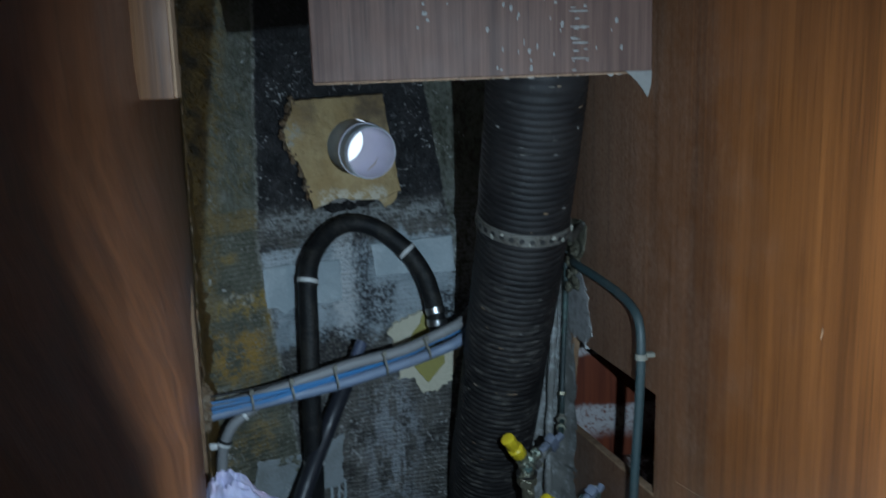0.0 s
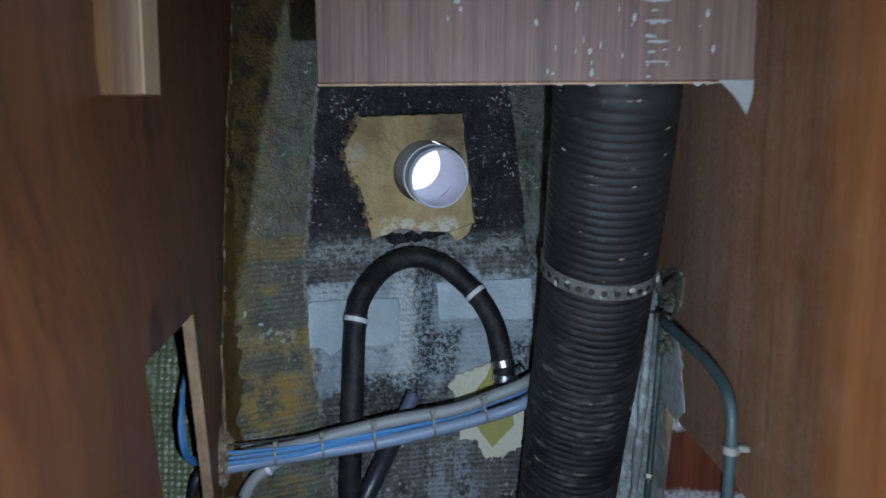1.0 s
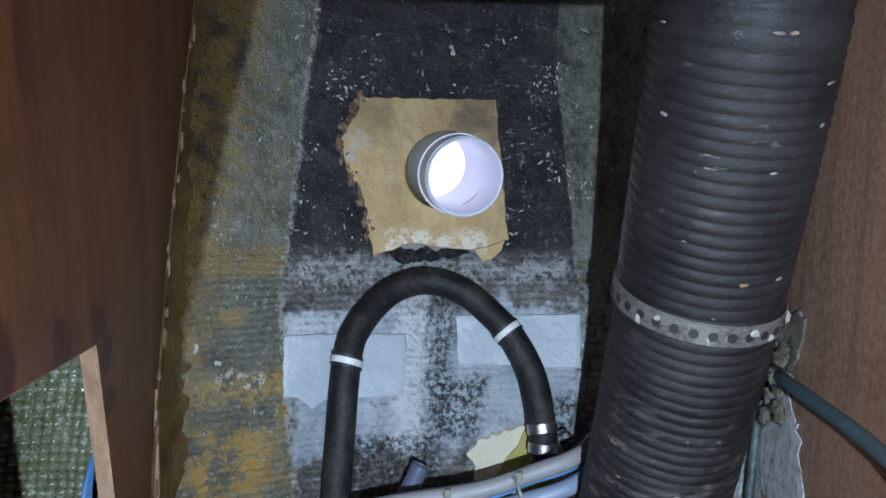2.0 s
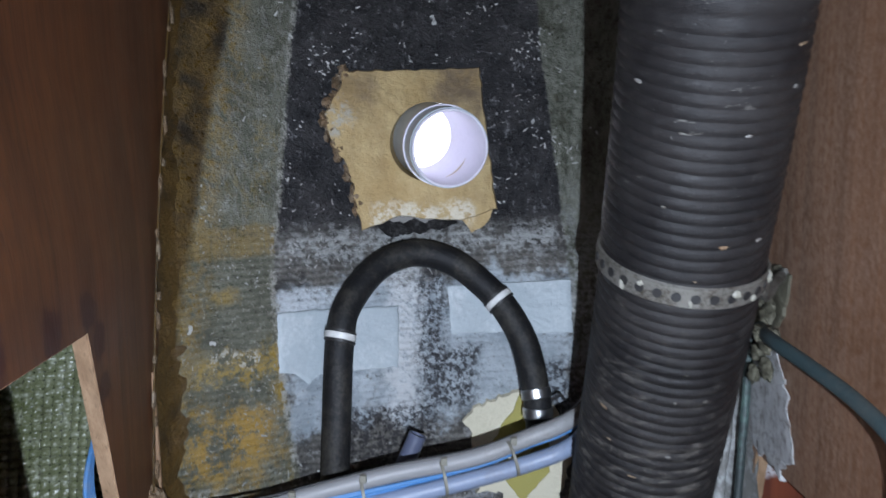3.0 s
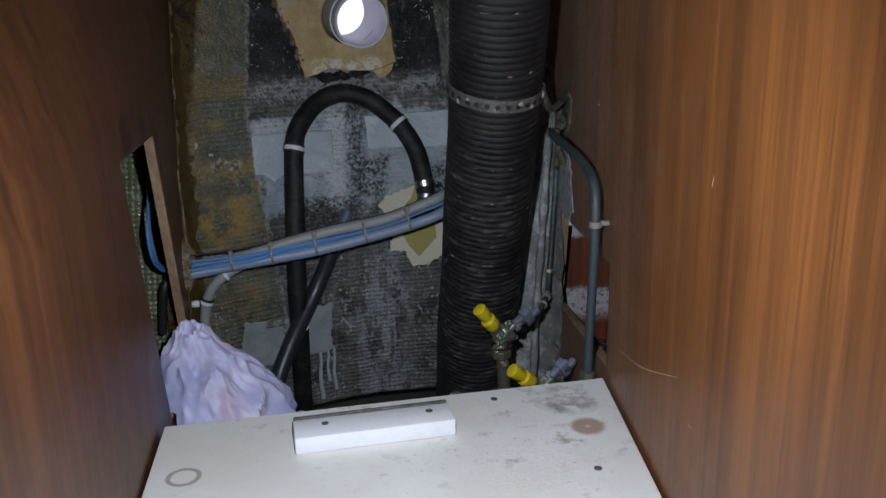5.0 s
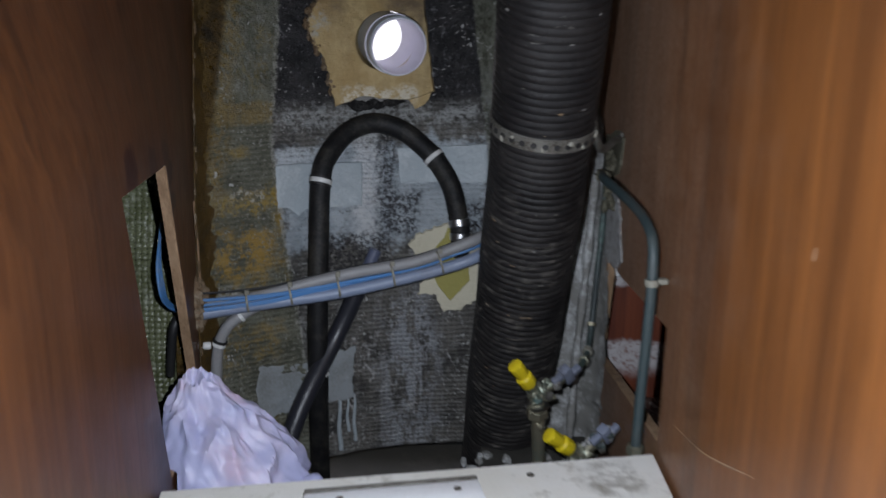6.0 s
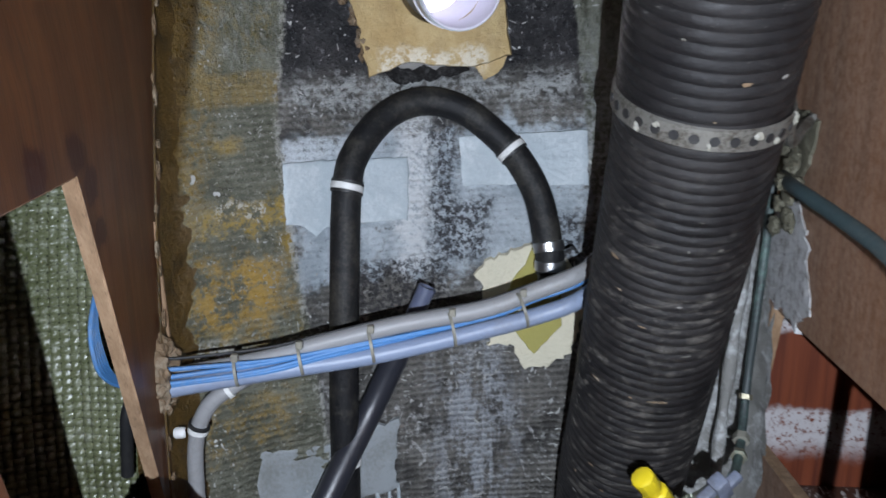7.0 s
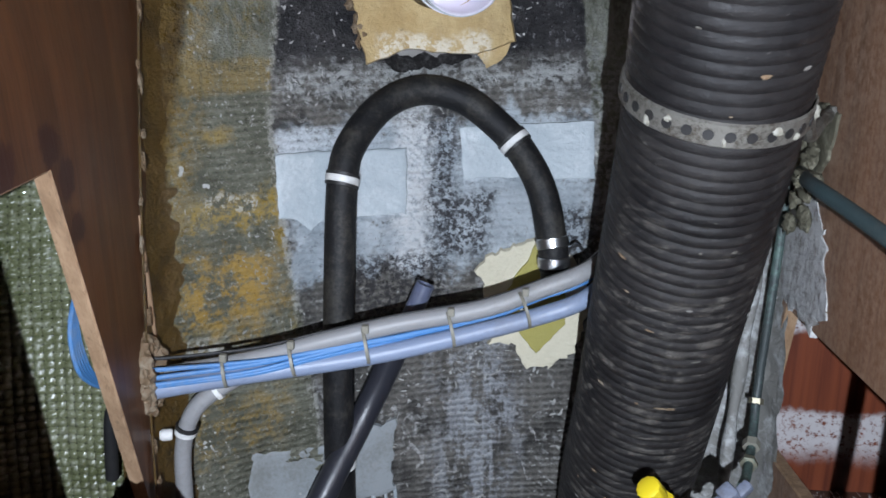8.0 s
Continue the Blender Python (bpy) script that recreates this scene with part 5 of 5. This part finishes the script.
# ---- plastic bag ----
def bag_mesh():
    """A slumped bag: pleats run down from its gathered top, a heavy fold hangs over the front."""
    b = bmesh.new()
    bmesh.ops.create_icosphere(b, subdivisions=6, radius=1)
    for v in b.verts:
        d = v.co.copy()
        p = d * 2.1
        fold = 1 - abs(noise.noise(p * 1.1 + Vector((3, 1, 2)))) * 2
        fold2 = 1 - abs(noise.noise(p * 2.6 + Vector((7, 0, 5)))) * 2
        fold3 = 1 - abs(noise.noise(p * 5.5 + Vector((1, 8, 3)))) * 2
        ang = math.atan2(d.y, d.x)
        pleat = 1 - 2 * abs(noise.noise((math.cos(ang) * 2.4, math.sin(ang) * 2.4, 1.1 * d.z + 4)))
        r = 1 + 0.14 * fold + 0.045 * fold2 + 0.008 * fold3 + 0.014 * pleat * ramp(d.z, -0.5, 0.5)
        crease = 0.42 - 1.05 * max(0.0, d.x + 0.25) + 0.10 * noise.noise(p * 1.5)
        if d.y < 0.2:
            r += 0.075 * ramp(crease - d.z, -0.02, 0.05) * ramp(d.x, -0.35, 0.0)
        q = Vector((d.x * 0.076, d.y * 0.055, d.z * 0.098)) * r
        if d.z > 0:
            lean = d.z ** 1.5
            q.x = q.x * (1 - 0.66 * lean) - 0.022 * lean
            q.y *= 1 - 0.65 * lean
        q.x -= 0.006 * ramp(d.z, -0.6, 0.3)
        q.z = max(q.z, -0.155)
        v.co = Vector((-0.155, 0.664, -0.508)) + q
        lim = -0.10 - 0.15 * v.co.y + (0.003 if v.co.z < -0.476 else -0.014)
        if v.co.x < lim:
            v.co.x = lim + 0.1 * (lim - v.co.x)
    return b


bag = tagged(link_mesh("plastic_bag", bag_mesh(), BAG), "crumpled pale lilac plastic bag stuffed beside the board", "bag")
bag.data.polygons.foreach_set("use_smooth", [True] * len(bag.data.polygons))
part("knot", sweep(bmesh.new(), spline([(-0.098, 0.655, -0.506), (-0.082, 0.648, -0.499), (-0.068, 0.644, -0.499), (-0.056, 0.645, -0.505)], 8), lambda s: 0.009 * (0.55 + 0.45 * math.cos(s * 9)) * (1.25 - s * 0.6), 14), BAG, bag, "twisted bag corner")

# ---- flecks ----
def fleck_mesh():
    """Chips of paint, salt and glue stuck all over the hull, in clusters."""
    rf = random.Random(21)
    ball = bmesh.new()
    bmesh.ops.create_icosphere(ball, subdivisions=1, radius=1)
    shape = [v.co.copy() for v in ball.verts]
    faces = [[v.index for v in f.verts] for f in ball.faces]
    ball.free()
    verts, polys = [], []
    while len(polys) < 820 * len(faces):
        u, w = rf.uniform(-0.215, 0.115), rf.uniform(-0.62, 0.05)
        if noise.noise((u * 22, w * 22, 4)) + 0.5 * noise.noise((u * 70, w * 70, 2)) < rf.uniform(0.0, 0.45) or off_axis(u, w) < 0.06:
            continue
        if -0.14 < u < 0.1 and -0.33 < w < -0.22:
            continue
        a, b = rf.uniform(0.0005, 0.0016) * rf.choice((1, 1.5, 3)), rf.uniform(0.0003, 0.0008) * rf.choice((1, 1, 1.6))
        turn = rf.uniform(0, math.pi)
        y = hull_y(u, w) - hull_relief(u, w) - 0.0003
        base = len(verts)
        for p in shape:
            k = 1 + 0.5 * noise.noise(p * 1.5 + Vector((u * 900, w * 900, 0)))
            px, pz = p.x * a * k, p.z * b * k
            verts.append((u + px * math.cos(turn) - pz * math.sin(turn), y + p.y * 0.0006, w + px * math.sin(turn) + pz * math.cos(turn)))
        polys += [[base + i for i in f] for f in faces]
    me = bpy.data.meshes.new("hull_flecks")
    me.from_pydata(verts, [], polys)
    me.materials.append(FLECK)
    return me


FLECK = plain("pale_flecks", (0.42, 0.42, 0.40), 0.35, 0, 0.7, (0.16, 0.15, 0.125), 90)
tagged(new("hull_flecks", fleck_mesh()), "pale flecks of paint and salt stuck on the hull", "flecks", kind="stuff")
